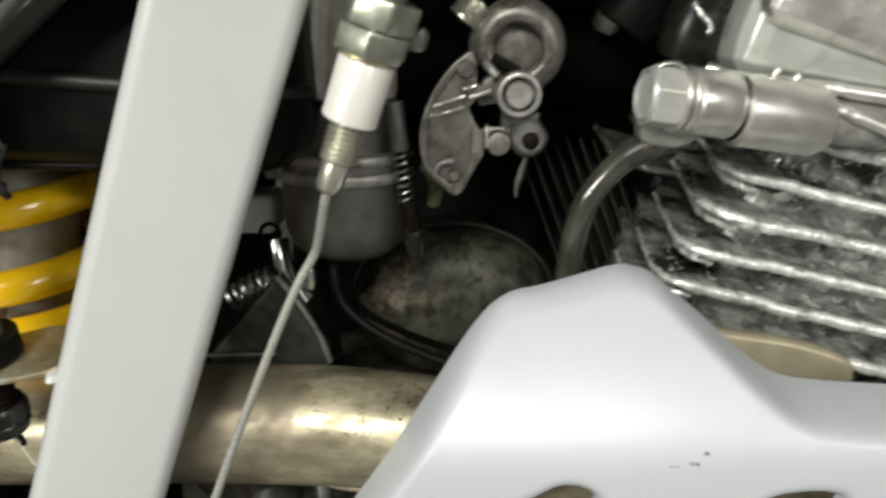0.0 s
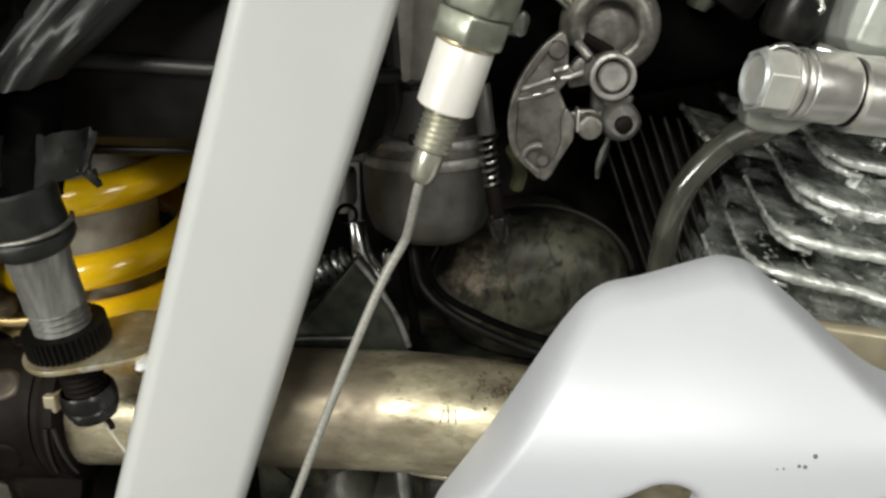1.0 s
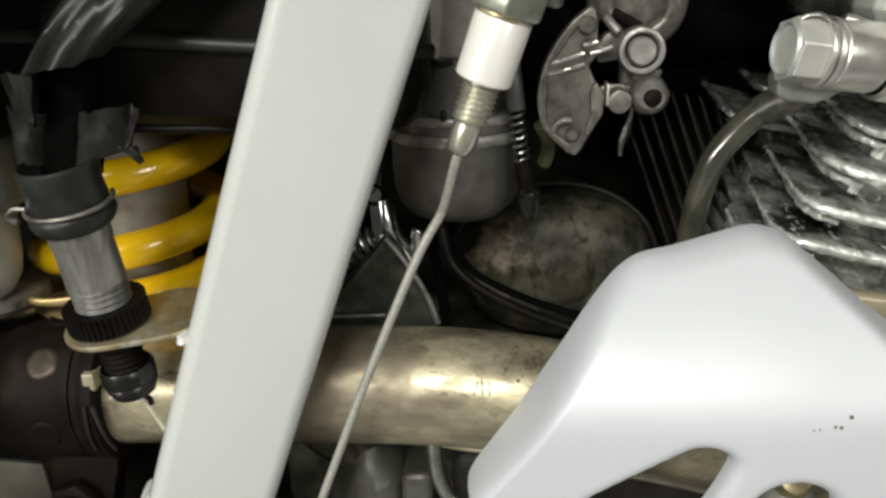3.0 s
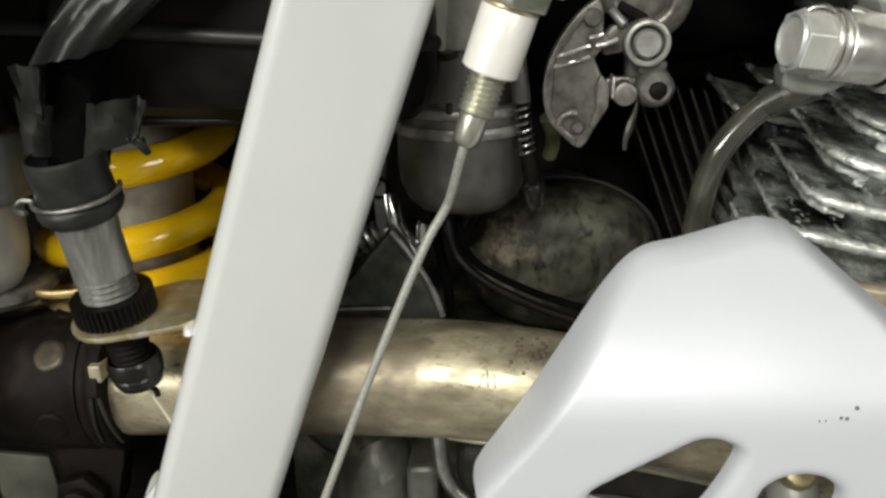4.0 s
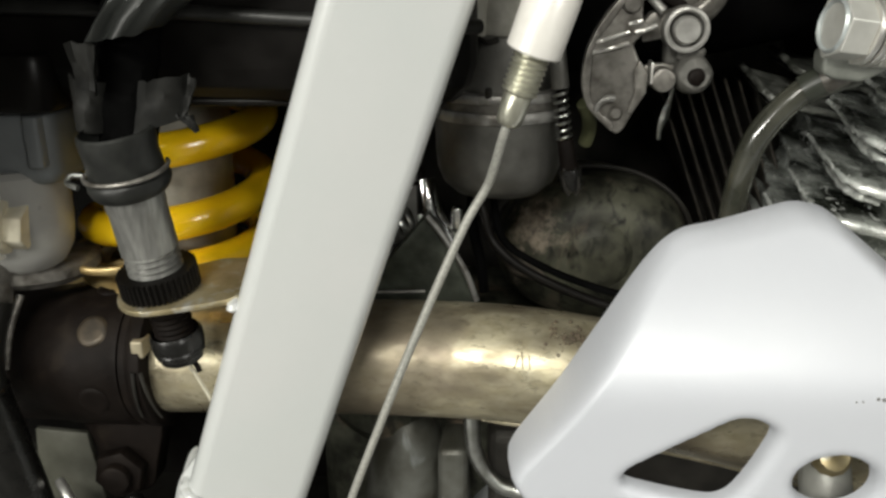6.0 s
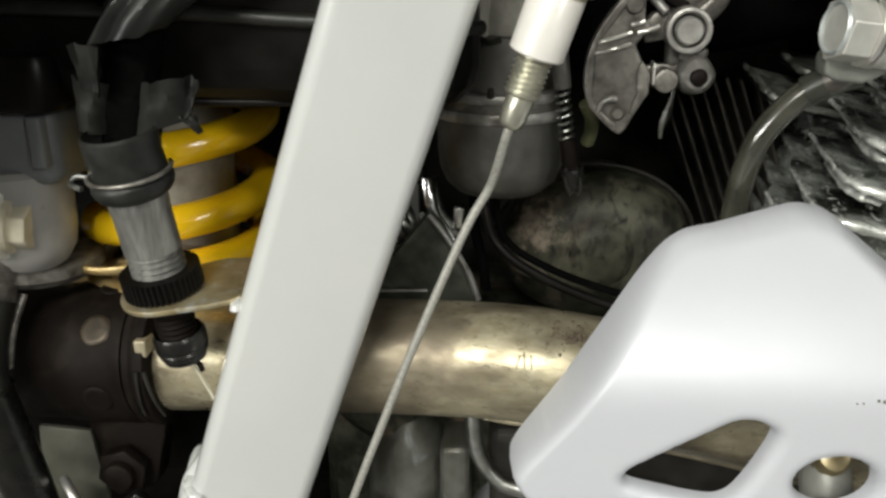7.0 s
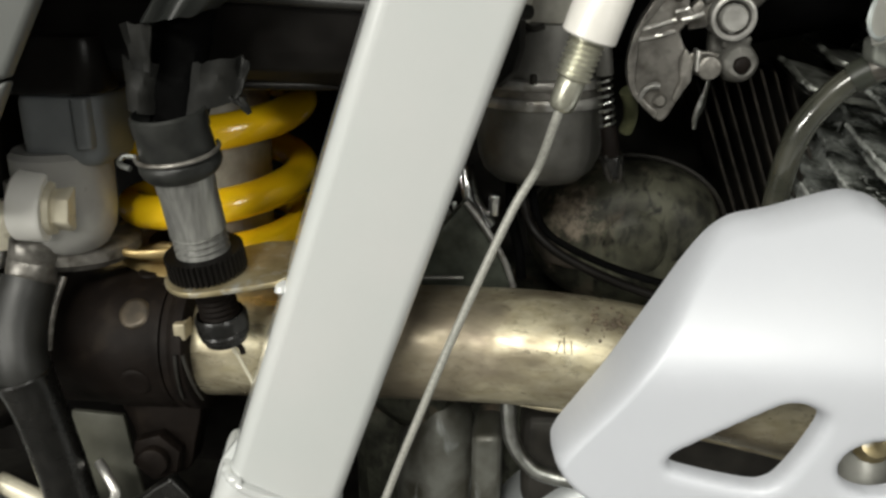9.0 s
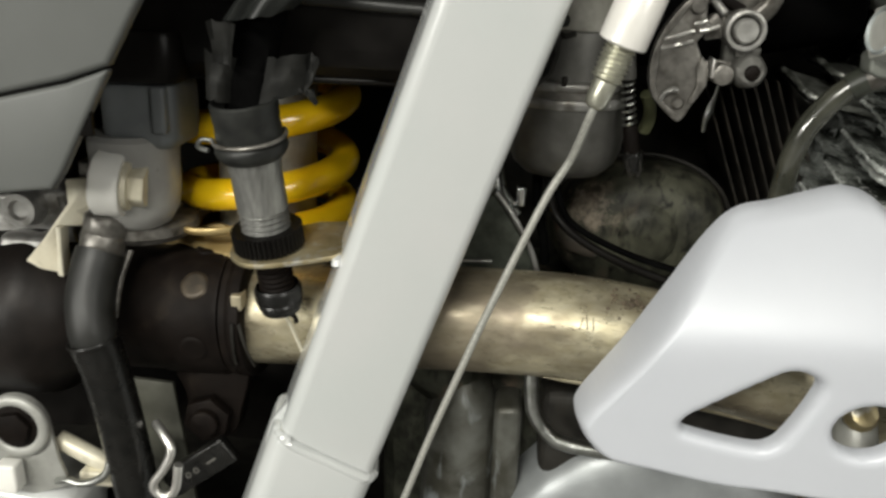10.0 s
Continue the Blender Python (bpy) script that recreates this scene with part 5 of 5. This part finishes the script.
    part("hose", sweep([(0.0740, 0.2680, 0.4668), (0.0690, 0.2700, 0.4645), (0.0630, 0.2720, 0.4608), (0.0553, 0.2730, 0.4537), (0.0490, 0.274, 0.4442), (0.0460, 0.275, 0.4345), (0.0445, 0.276, 0.4240), (0.0440, 0.279, 0.405), (0.045, 0.283, 0.375)], 0.0043, 22, 8, radius=lambda s: 1.12 - 0.12 * min(1, s * 4)), HOSE_CLEAR, hose)


oil_fitting()


# ---- carburettor ----
def carburettor():
    root = thing("carburettor", "grey cast carburettor with a rounded float bowl", "carburettor", (-0.037, 0.317, 0.415))
    ax = Vector((-0.0372, 0.3165, 0.0))

    def ring(profile, seg=48):
        return lathe([(r, h) for r, h in profile], Matrix.Translation(ax), seg)

    part("float_bowl", roughen(ring([(0, 0.4125), (0.010, 0.4128), (0.017, 0.4145), (0.0215, 0.4185), (0.0238, 0.4240), (0.0246, 0.431), (0.0248, 0.4445), (0, 0.4445)]), 0.0003, 0.008), CAST, root)
    part("bowl_flange", ring([(0.02, 0.4438), (0.0258, 0.4440), (0.0264, 0.4450), (0.0264, 0.4470), (0.0258, 0.4480), (0.02, 0.4480)]), CAST_LIGHT, root)
    part("gasket", ring([(0.0235, 0.4478), (0.0250, 0.4482), (0.0250, 0.4510), (0.0235, 0.4514)]), MATT_METAL, root)
    part("body_flange", ring([(0.02, 0.4510), (0.0256, 0.4512), (0.0262, 0.4522), (0.0262, 0.4536), (0.0256, 0.4545), (0.0205, 0.4547)]), CAST_LIGHT, root)
    part("body", roughen(ring([(0.0206, 0.4540), (0.0202, 0.458), (0.0202, 0.470), (0.0196, 0.4738), (0.0150, 0.4750), (0, 0.475)]), 0.0003, 0.01), CAST, root)
    part("slide_chamber", roughen(lathe([(0.0165, 0.4735), (0.0172, 0.476), (0.0172, 0.53), (0, 0.535)], Matrix.Translation((-0.0345, 0.3165, 0)), 40), 0.0003, 0.01), CHAMBER, root, "lighter beige-grey slide chamber")
    part("vent_post", rod((-0.0480, 0.3030, 0.4735), (-0.0450, 0.3010, 0.520), 0.0062), CHAMBER, root, "pale vertical vent pipe")
    part("choke_seat", sweep([(-0.0445, 0.2960, 0.4742), (-0.0410, 0.2945, 0.4728), (-0.0372, 0.2950, 0.4738)], 0.0011, 8, 6), DARK_METAL, root)
    part("screw", rod((-0.0405, 0.2915, 0.4538), (-0.0405, 0.2905, 0.4575), 0.0013), DARK_METAL, root)
    part("lug", roughen(block(-0.0655, -0.0585, 0.300, 0.312, 0.4450, 0.4540, 0.002, cuts=1), 0.0004, 0.004), CAST, root)
    part("idle_spring", helix((-0.0152, 0.2962, 0.4562), (-0.0128, 0.2962, 0.4380), 0.0025, 0.00055, 7, seg=6, per=16), ZINC, root, "small plated coil spring")
    part("idle_screw", rod((-0.0168, 0.2968, 0.474), (-0.0126, 0.2962, 0.436), 0.0017, seg=16), BLACK_STEEL, root)
    part("spring_collar", rod((-0.0172, 0.2972, 0.4740), (-0.0150, 0.2965, 0.4565), 0.0032, seg=20), CAST, root)
    part("drain_stub", rod((-0.0128, 0.2965, 0.4385), (-0.0106, 0.2968, 0.4262), 0.0030, 0.0034, seg=20), BLACK_STEEL, root)
    for dx in (-0.0022, 0.0024):
        part("screw_fork", roughen(sweep([(-0.0112 + dx * 0.5, 0.2950, 0.4290), (-0.0106 + dx, 0.2945, 0.4250), (-0.0098 + dx, 0.2945, 0.4205), (-0.0094 + dx * 0.6, 0.2950, 0.4178)], 0.0009, 9, 6), 0.0002, 0.002), DARK_METAL, root)
    part("drain_cap", roughen(rod((-0.0108, 0.2965, 0.4275), (-0.0092, 0.297, 0.4190), 0.0043, 0.0036, seg=20), 0.0005, 0.003), RUBBER, root, "black drain cap")
    part("intake_rubber", sweep([(-0.022, 0.335, 0.478), (0.01, 0.345, 0.479), (0.05, 0.355, 0.484), (0.085, 0.362, 0.49)], 0.021, 32, 8), DEEP_BLACK, root, "black intake rubber")
    part("air_rubber", sweep([(-0.050, 0.330, 0.480), (-0.075, 0.338, 0.482), (-0.10, 0.345, 0.484)], 0.021, 32, 8), BLACK_PLASTIC, root, "black air rubber")
    part("overflow_pipe", sweep([(-0.006, 0.305, 0.4500), (-0.0035, 0.309, 0.4440), (-0.0030, 0.313, 0.4380), (-0.004, 0.316, 0.433)], 0.0027, 14, 6), OLIVE_PLASTIC, root, "yellowish olive overflow stub")


carburettor()


def throttle_lever():
    root = thing("throttle_lever", "grey die-cast throttle quadrant with ribs and a pivot bolt", "lever", (0.02, 0.295, 0.445))
    quad = [(0.0093, 0.4922), (0.0060, 0.4896), (0.0030, 0.4868), (0.0000, 0.4832), (-0.0025, 0.4795), (-0.0045, 0.4758), (-0.0061, 0.4720), (-0.0072, 0.4682), (-0.0078, 0.4644), (-0.0080, 0.4608), (-0.0077, 0.4570),
            (-0.0068, 0.4533), (-0.0055, 0.4505), (-0.0015, 0.4461), (0.0031, 0.4420), (0.0046, 0.4411), (0.0060, 0.4413), (0.0076, 0.4431), (0.0110, 0.4496), (0.0146, 0.4561), (0.0147, 0.4623), (0.0114, 0.4671),
            (0.0092, 0.4723), (0.0118, 0.4752), (0.0150, 0.4776), (0.0120, 0.4808), (0.0117, 0.4876), (0.0108, 0.4908)]
    base = Matrix.Translation((0, 0.2925, 0)) @ FRONT
    face = part("quadrant", roughen(slab(quad, 0.006, base, 0.0010, segments=3), 0.00012, 0.004), MATT_METAL, root)
    # a flat raised border follows the curved edge
    outer = quad[1:15]
    mid = Vector((0.0090, 0.4660))
    inner = [tuple(Vector(p) + (mid - Vector(p)).normalized() * (0.0026 + 0.0006 * math.sin(i))) for i, p in enumerate(outer)]
    part("rim", slab(outer + inner[::-1], 0.0016, Matrix.Translation((0, 0.2913, 0)) @ FRONT, 0.0005), MATT_METAL, root)
    for a, b in (((-0.0042, 0.4731), (0.0076, 0.4764)), ((-0.0049, 0.4694), (0.0076, 0.4727)), ((0.0072, 0.4790), (0.0117, 0.4805)), ((0.0096, 0.4762), (0.0166, 0.4786))):
        bar = sweep([(a[0], 0.2922, a[1]), ((a[0] + b[0]) / 2, 0.2917, (a[1] + b[1]) / 2 - 0.0002), (b[0], 0.2918, b[1])], 0.00075, 9, 8)
        part("rib", roughen(bar, 0.00014, 0.0018), BRIGHT_ALLOY, face, "worn bright rib")
    part("lower_facet", slab([(0.0148, 0.4622), (0.0116, 0.4672), (0.0098, 0.4630), (0.0104, 0.4560), (0.0080, 0.4490), (0.0098, 0.4482), (0.0144, 0.4558)], 0.0022, Matrix.Translation((0, 0.2909, 0)) @ FRONT, 0.0009), MATT_METAL, root)
    part("cable_hump", roughen(sweep([(-0.0030, 0.2921, 0.4492), (-0.0014, 0.2912, 0.4524), (0.0010, 0.2908, 0.4540), (0.0036, 0.2914, 0.4538)], 0.0012, 10, 7), 0.0002, 0.002), CAST_LIGHT, root)
    part("cable_hump", roughen(turned((0.0042, 0.2935, 0.4486), (0.0042, 0.2906, 0.4486), [(0.0030, 0), (0.0026, 0.5), (0.0016, 0.9), (0, 1)], 20), 0.0002, 0.002), MATT_METAL, root)
    part("link", slab([(0.0125, 0.4640), (0.0165, 0.4652), (0.0330, 0.4655), (0.0345, 0.4590), (0.0180, 0.4565), (0.0140, 0.4580)], 0.004, Matrix.Translation((0, 0.2965, 0)) @ FRONT, 0.0008), MATT_METAL, root)
    part("link_pin", roughen(rod((0.0196, 0.298, 0.4605), (0.0196, 0.2880, 0.4605), 0.0042, edge=0.0012), 0.0002, 0.003), MATT_METAL, root)
    part("tongue", block(0.0150, 0.0159, 0.2880, 0.296, 0.4592, 0.4666, 0.0003), BRIGHT_ALLOY, root)
    p = Vector((0.0298, 0.298, 0.4615))
    part("adjuster", roughen(turned(p, p + Vector((0.0006, -0.008, 0.001)), [(0.0068, 0), (0.0069, 0.55), (0.0062, 0.85), (0.0050, 1.0), (0, 1.0)], 28), 0.0005, 0.004), CAST, root)
    part("adjuster_screw", roughen(rod(p, p + Vector((0.0012, -0.0090, -0.0003)), 0.0033, edge=0.0014, seg=20), 0.0003, 0.003), BLACK_STEEL, root, "dark domed screw end")
    part("yoke", roughen(block(0.0240, 0.0338, 0.2930, 0.300, 0.4664, 0.4712, 0.0012, cuts=2), 0.0007, 0.003), CAST, root, "lumpy cast yoke under the pivot")
    v = Vector((0.0264, 0.302, 0.4772))
    part("pivot_bush", turned(v, v + Vector((0, -0.0125, 0)), [(0.0078, 0), (0.0079, 0.88), (0.0075, 0.98), (0.0066, 1.0), (0.0059, 0.95), (0.0057, 0.55), (0, 0.5)], 36), CAST_LIGHT, root, "bright worn pivot bush")
    part("pivot_bolt", turned(v, v + Vector((0, -0.0136, 0)), [(0.0047, 0), (0.0047, 0.93), (0.0041, 1.0), (0, 1.0)], 30), CAST_LIGHT, root, "round pivot bolt end")
    part("neck", block(0.0205, 0.0325, 0.296, 0.304, 0.464, 0.474, 0.002), CAST, root)
    arc = [(0.0262 + 0.0128 * math.cos(a), 0.303, 0.4925 + 0.0128 * math.sin(a)) for a in np.linspace(radians(-62), radians(205), 30)]
    part("cam_ring", sweep(arc, 0.0035, 14, 1, flat=1.5), MATT_METAL, root, "open cast cam ring")
    part("cam_plate", slab(ngon(0.0125, 30), 0.004, Matrix.Translation((0.0262, 0.3055, 0.4925)) @ FRONT, 0.001), MATT_METAL, root)
    part("cam_spoke", block(0.0165, 0.0275, 0.298, 0.305, 0.4845, 0.4885, 0.001, m=Matrix.Translation((0.022, 0.3, 0.4865)) @ Matrix.Rotation(radians(28), 4, "Y") @ Matrix.Translation((-0.022, -0.3, -0.4865))), BLACK_STEEL, root)
    part("stop_pin", rod((0.0146, 0.297, 0.4878), (0.0190, 0.294, 0.4828), 0.0016, edge=0.0005, seg=14), CAST_LIGHT, root)
    arm = [(0.0118, 0.4785), (0.0150, 0.4830), (0.0225, 0.4830), (0.0235, 0.4765), (0.0190, 0.4735), (0.0125, 0.4725)]
    part("arm", roughen(slab(arm, 0.005, Matrix.Translation((0, 0.2965, 0)) @ FRONT, 0.0012), 0.0004, 0.004), MATT_METAL, root)
    part("corner_boss", turned((0.0080, 0.2935, 0.4857), (0.0080, 0.2908, 0.4857), [(0.0034, 0), (0.0032, 0.6), (0.0026, 0.95), (0, 1)], 22), MATT_METAL, root)
    part("twist_spring", helix((0.0070, 0.305, 0.5015), (0.0130, 0.305, 0.5075), 0.0058, 0.0008, 5, seg=8, per=20), BRASSY, root, "small plated twist spring")


throttle_lever()


def cable_adjuster():
    low, high = Vector((-0.0327, 0.2410, 0.4548)), Vector((-0.0135, 0.2365, 0.512))
    u = (high - low).normalized()
    root = thing("cable_adjuster", "choke cable adjuster with white sleeve, zinc nuts and thread", "cable adjuster", low)

    def at(d):
        return low + u * d

    part("ferrule", turned(at(-0.0012), at(0.0095), [(0.0018, 0), (0.0030, 0.02), (0.0038, 0.10), (0.0042, 0.28), (0.0043, 0.9), (0.0038, 1.0)], 10), BRASSY, root, "plated ferrule with flats")
    part("thread", thread(at(0.009), at(0.0225), 0.0056, 0.0016), BRASSY, root)
    part("sleeve", turned(at(0.0215), at(0.0400), [(0, 0), (0.0076, 0), (0.0082, 0.03), (0.0082, 0.97), (0.0078, 1.0)], 40), BARREL_WHITE, root, "white coated sleeve")
    part("washer", rod(at(0.0398), at(0.0412), 0.0084, edge=0.0004), GOLD_ZINC, root)
    m, _ = along(at(0.0412), at(0.06))
    part("lock_nut", slab(ngon(0.0112, 6, 0.2), 0.0078, m, 0.0010), ZINC_OLIVE, root, "olive zinc lock nut")
    part("nut", slab(ngon(0.0112, 6, 0.55), 0.0085, m @ Matrix.Translation((0, 0, 0.0079)), 0.0010), ZINC_OLIVE, root, "olive zinc nut")
    part("stem", rod(at(0.057), at(0.085), 0.006), ZINC, root)
    part("side_screw", roughen(rod((-0.0105, 0.244, 0.4985), (-0.0045, 0.240, 0.4975), 0.0036, edge=0.0012), 0.0004, 0.003), ZINC, root)
    cab = thing("choke_cable", "bare stranded steel cable hanging from the adjuster", "cable", (-0.108, 0.246, 0.26))
    part("strand", sweep([at(0.002), at(-0.004), (-0.0372, 0.2480, 0.4385), (-0.0396, 0.2517, 0.4315), (-0.0460, 0.2515, 0.4200), (-0.0550, 0.2505, 0.3995), (-0.0675, 0.250, 0.3690), (-0.0765, 0.249, 0.3455), (-0.0865, 0.248, 0.3190), (-0.0965, 0.247, 0.290), (-0.108, 0.246, 0.258)], 0.00150, 14, 8), CABLE_WRAP, cab)


cable_adjuster()


# ---- between frame and engine ----
def clutter():
    pipe = thing("bent_pipe", "silvery bent steel pipe under the exhaust", "pipe", (-0.045, 0.285, 0.30))
    part("pipe", roughen(sweep([(-0.0463, 0.289, 0.345), (-0.0461, 0.286, 0.3252), (-0.0441, 0.285, 0.3114), (-0.0371, 0.284, 0.3012), (-0.0294, 0.283, 0.2975), (-0.0118, 0.282, 0.2955), (0.02, 0.281, 0.295)], 0.0032, 20, 8), 0.0002, 0.006), ZINC, pipe)
    h = thing("drain_hose", "thin black rubber drain hoses lying over the exhaust", "hose", (-0.03, 0.31, 0.38))
    part("hose", sweep([(-0.0445, 0.318, 0.420), (-0.0425, 0.311, 0.405), (-0.0375, 0.304, 0.3945), (-0.0225, 0.300, 0.3840), (0.0045, 0.297, 0.3735), (0.03, 0.295, 0.369), (0.06, 0.296, 0.368)], 0.0019, 14, 8), BLACK_PLASTIC, h)
    part("hose", sweep([(-0.0385, 0.322, 0.420), (-0.0385, 0.315, 0.405), (-0.033, 0.308, 0.3935), (-0.016, 0.304, 0.3845), (0.006, 0.301, 0.3775), (0.03, 0.299, 0.373)], 0.0015, 14, 8), DEEP_BLACK, h)
    part("hose", sweep([(-0.0475, 0.322, 0.418), (-0.0475, 0.316, 0.400), (-0.044, 0.312, 0.385), (-0.0425, 0.312, 0.372)], 0.0021, 14, 8), DEEP_BLACK, h)
    g = thing("chain_guard", "dull greenish grey alloy sprocket guard", "guard", (-0.07, 0.31, 0.35))
    part("plate", roughen(slab([(-0.105, 0.345), (-0.0930, 0.3720), (-0.0720, 0.3965), (-0.0655, 0.4045), (-0.0600, 0.3985), (-0.0505, 0.3800), (-0.0455, 0.366), (-0.044, 0.345)], 0.008, Matrix.Translation((0, 0.3125, 0)) @ FRONT, 0.002), 0.0006, 0.02), GREEN_CASE, g)
    part("rim", sweep([(-0.0655, 0.3118, 0.4040), (-0.0585, 0.3112, 0.3950), (-0.0500, 0.3112, 0.3805), (-0.0455, 0.3115, 0.368)], 0.0013, 8, 6), CAST_LIGHT, g, "worn pale rim")
    part("top_rail", sweep([(-0.115, 0.3060, 0.3718), (-0.09, 0.3057, 0.3730), (-0.066, 0.3052, 0.3740)], 0.0007, 8, 6), CAST_LIGHT, g, "pale edge")
    c = thing("chrome_hose_clip", "chromed spring hose clip under the carburettor", "clip", (-0.063, 0.33, 0.39))
    part("band", sweep([(-0.0665, 0.326, 0.4155), (-0.0650, 0.324, 0.4065), (-0.0620, 0.325, 0.3985), (-0.0560, 0.326, 0.3900)], 0.0042, 14, 8, flat=0.6), CHROME, c)
    part("tang", roughen(block(-0.0565, -0.052, 0.322, 0.327, 0.3945, 0.404, 0.001, cuts=1), 0.0007, 0.003), CHROME, c)
    s = thing("return_spring", "small dark steel return spring", "spring", (-0.083, 0.35, 0.38))
    part("coil", helix((-0.096, 0.352, 0.3800), (-0.074, 0.352, 0.3905), 0.0055, 0.0013, 6, seg=8, per=18), ZINC, s)
    r = thing("ring_clip", "black wire ring clip", "clip", (-0.074, 0.34, 0.41))
    part("ring", sweep([(-0.0745 + 0.0042 * math.cos(a), 0.345, 0.4125 + 0.0042 * math.sin(a)) for a in np.linspace(0, 2 * math.pi, 22)], 0.0009, 8, 1), BLACK_STEEL, r)
    # added block stands for a bright lit patch seen through the gap
    w = thing("bright_patch_block", "added off-white block for the bright patch behind the carburettor", "block", (-0.082, 0.39, 0.40))
    part("block", block(-0.098, -0.076, 0.362, 0.385, 0.4070, 0.4250, 0.003), OFF_WHITE, w)
    k = thing("guard_bolt", "tarnished gold flange bolt behind the guard", "bolt", (0.078, 0.25, 0.335))
    part("head", turned((0.0780, 0.2510, 0.3385), (0.0778, 0.2455, 0.3420), [(0, 0), (0.0066, 0), (0.0068, 0.35), (0.0056, 0.6), (0.0050, 0.95), (0.0036, 1), (0, 1)], 12), GOLD_ZINC, k)
    part("spacer", rod((0.0790, 0.262, 0.340), (0.0790, 0.250, 0.322), 0.0088), PALE_EAR, k, "pale grey round spacer")
    t = thing("ignition_lead", "dark rubber ignition lead and cap above the fitting", "lead", (0.075, 0.32, 0.50))
    part("cap", roughen(rod((0.066, 0.322, 0.4985), (0.085, 0.318, 0.530), 0.0125, edge=0.003), 0.0008, 0.008), BLACK_PLASTIC, t)
    part("lead", sweep([(0.058, 0.352, 0.53), (0.070, 0.350, 0.5085), (0.0755, 0.348, 0.4985), (0.078, 0.350, 0.485)], 0.0045, 16, 8), BLACK_PLASTIC, t)
    # added black body stands for the shaded left face of the rocker cover
    part("dark_side_filler", roughen(turned((0.0815, 0.293, 0.4890), (0.0900, 0.290, 0.5250), [(0, 0), (0.0088, 0.01), (0.0098, 0.08), (0.0096, 0.45), (0.0090, 0.50), (0.0096, 0.56), (0.0096, 0.95), (0.008, 1), (0, 1)], 28), 0.0006, 0.006), RUBBER, t, "added black body over the dark left side of the rocker cover")
    bush = thing("mounting_bush", "pale greenish rubber bush above the intake", "bush", (0.063, 0.332, 0.49))
    part("bush", turned((0.0612, 0.335, 0.4965), (0.0655, 0.333, 0.509), [(0, 0), (0.004, 0.02), (0.0055, 0.2), (0.0055, 0.9), (0.005, 1), (0, 1)], 24), ZINC_OLIVE, bush)
    part("terminal", roughen(sweep([(0.0803, 0.279, 0.5075), (0.0826, 0.278, 0.5045), (0.0853, 0.277, 0.5012), (0.0858, 0.2765, 0.4992), (0.0845, 0.2765, 0.4984)], 0.0010, 10, 6), 0.0003, 0.002), ZINC, t, "bright hooked terminal")


clutter()


def guard_strip():
    root = thing("guard_strip", "tan coloured plated strip above the engine guard", "strip", (0.12, 0.275, 0.385))
    strip = smooth_loop([(0.088, 0.4005), (0.100, 0.3985), (0.121, 0.3955), (0.136, 0.3912), (0.1435, 0.3868), (0.1425, 0.3790), (0.12, 0.3815), (0.09, 0.386)], 5)
    part("strip", slab(strip, 0.007, Matrix.Translation((0, 0.2700, 0)) @ FRONT, 0.0022, segments=3), STRIP_TAN, root)


guard_strip()


def shade_bodywork():
    # unseen tank and seat, added to keep light off the deeper parts
    root = thing("shade_bodywork", "unseen plain black tank and seat, added to shade the engine", "bodywork", (0.0, 0.45, 0.56))
    tank = block(-0.045, 0.40, 0.235, 0.70, 0.55, 0.80, 0.02, cuts=6)
    for v in tank.verts:
        t = max(0.0, (v.co.z - 0.60) / 0.20)
        v.co.x = 0.18 + (v.co.x - 0.18) * (1 - 0.30 * t * t)
        v.co.y = 0.4675 + (v.co.y - 0.4675) * (1 - 0.38 * t * t)
        v.co.z -= 0.10 * t * max(0.0, 0.15 - v.co.x)
    part("tank", tank, BLACK_PLASTIC, root)
    seat = block(-0.60, -0.05, 0.208, 0.70, 0.525, 0.66, 0.008, cuts=6)
    for v in seat.verts:
        t = max(0.0, (v.co.z - 0.545) / 0.115)
        v.co.y = 0.454 + (v.co.y - 0.454) * (1 - 0.30 * t * t)
        v.co.z += t * (0.06 * max(0.0, (-0.25 - v.co.x) / 0.35) - 0.02 * abs(v.co.y - 0.454) / 0.246)
    part("seat", seat, BLACK_PLASTIC, root)


shade_bodywork()


def paddock_stand():
    root = thing("paddock_stand", "plain black steel stand under the engine", "stand", (0.0, 0.4, 0.0))
    part("top_plate", block(-0.15, 0.20, 0.34, 0.50, 0.085, 0.102, 0.002), BLACK_STEEL, root)
    for x in (-0.12, 0.17):
        part("leg", block(x - 0.015, x + 0.015, 0.36, 0.48, 0, 0.0855, 0.002), BLACK_STEEL, root)


paddock_stand()
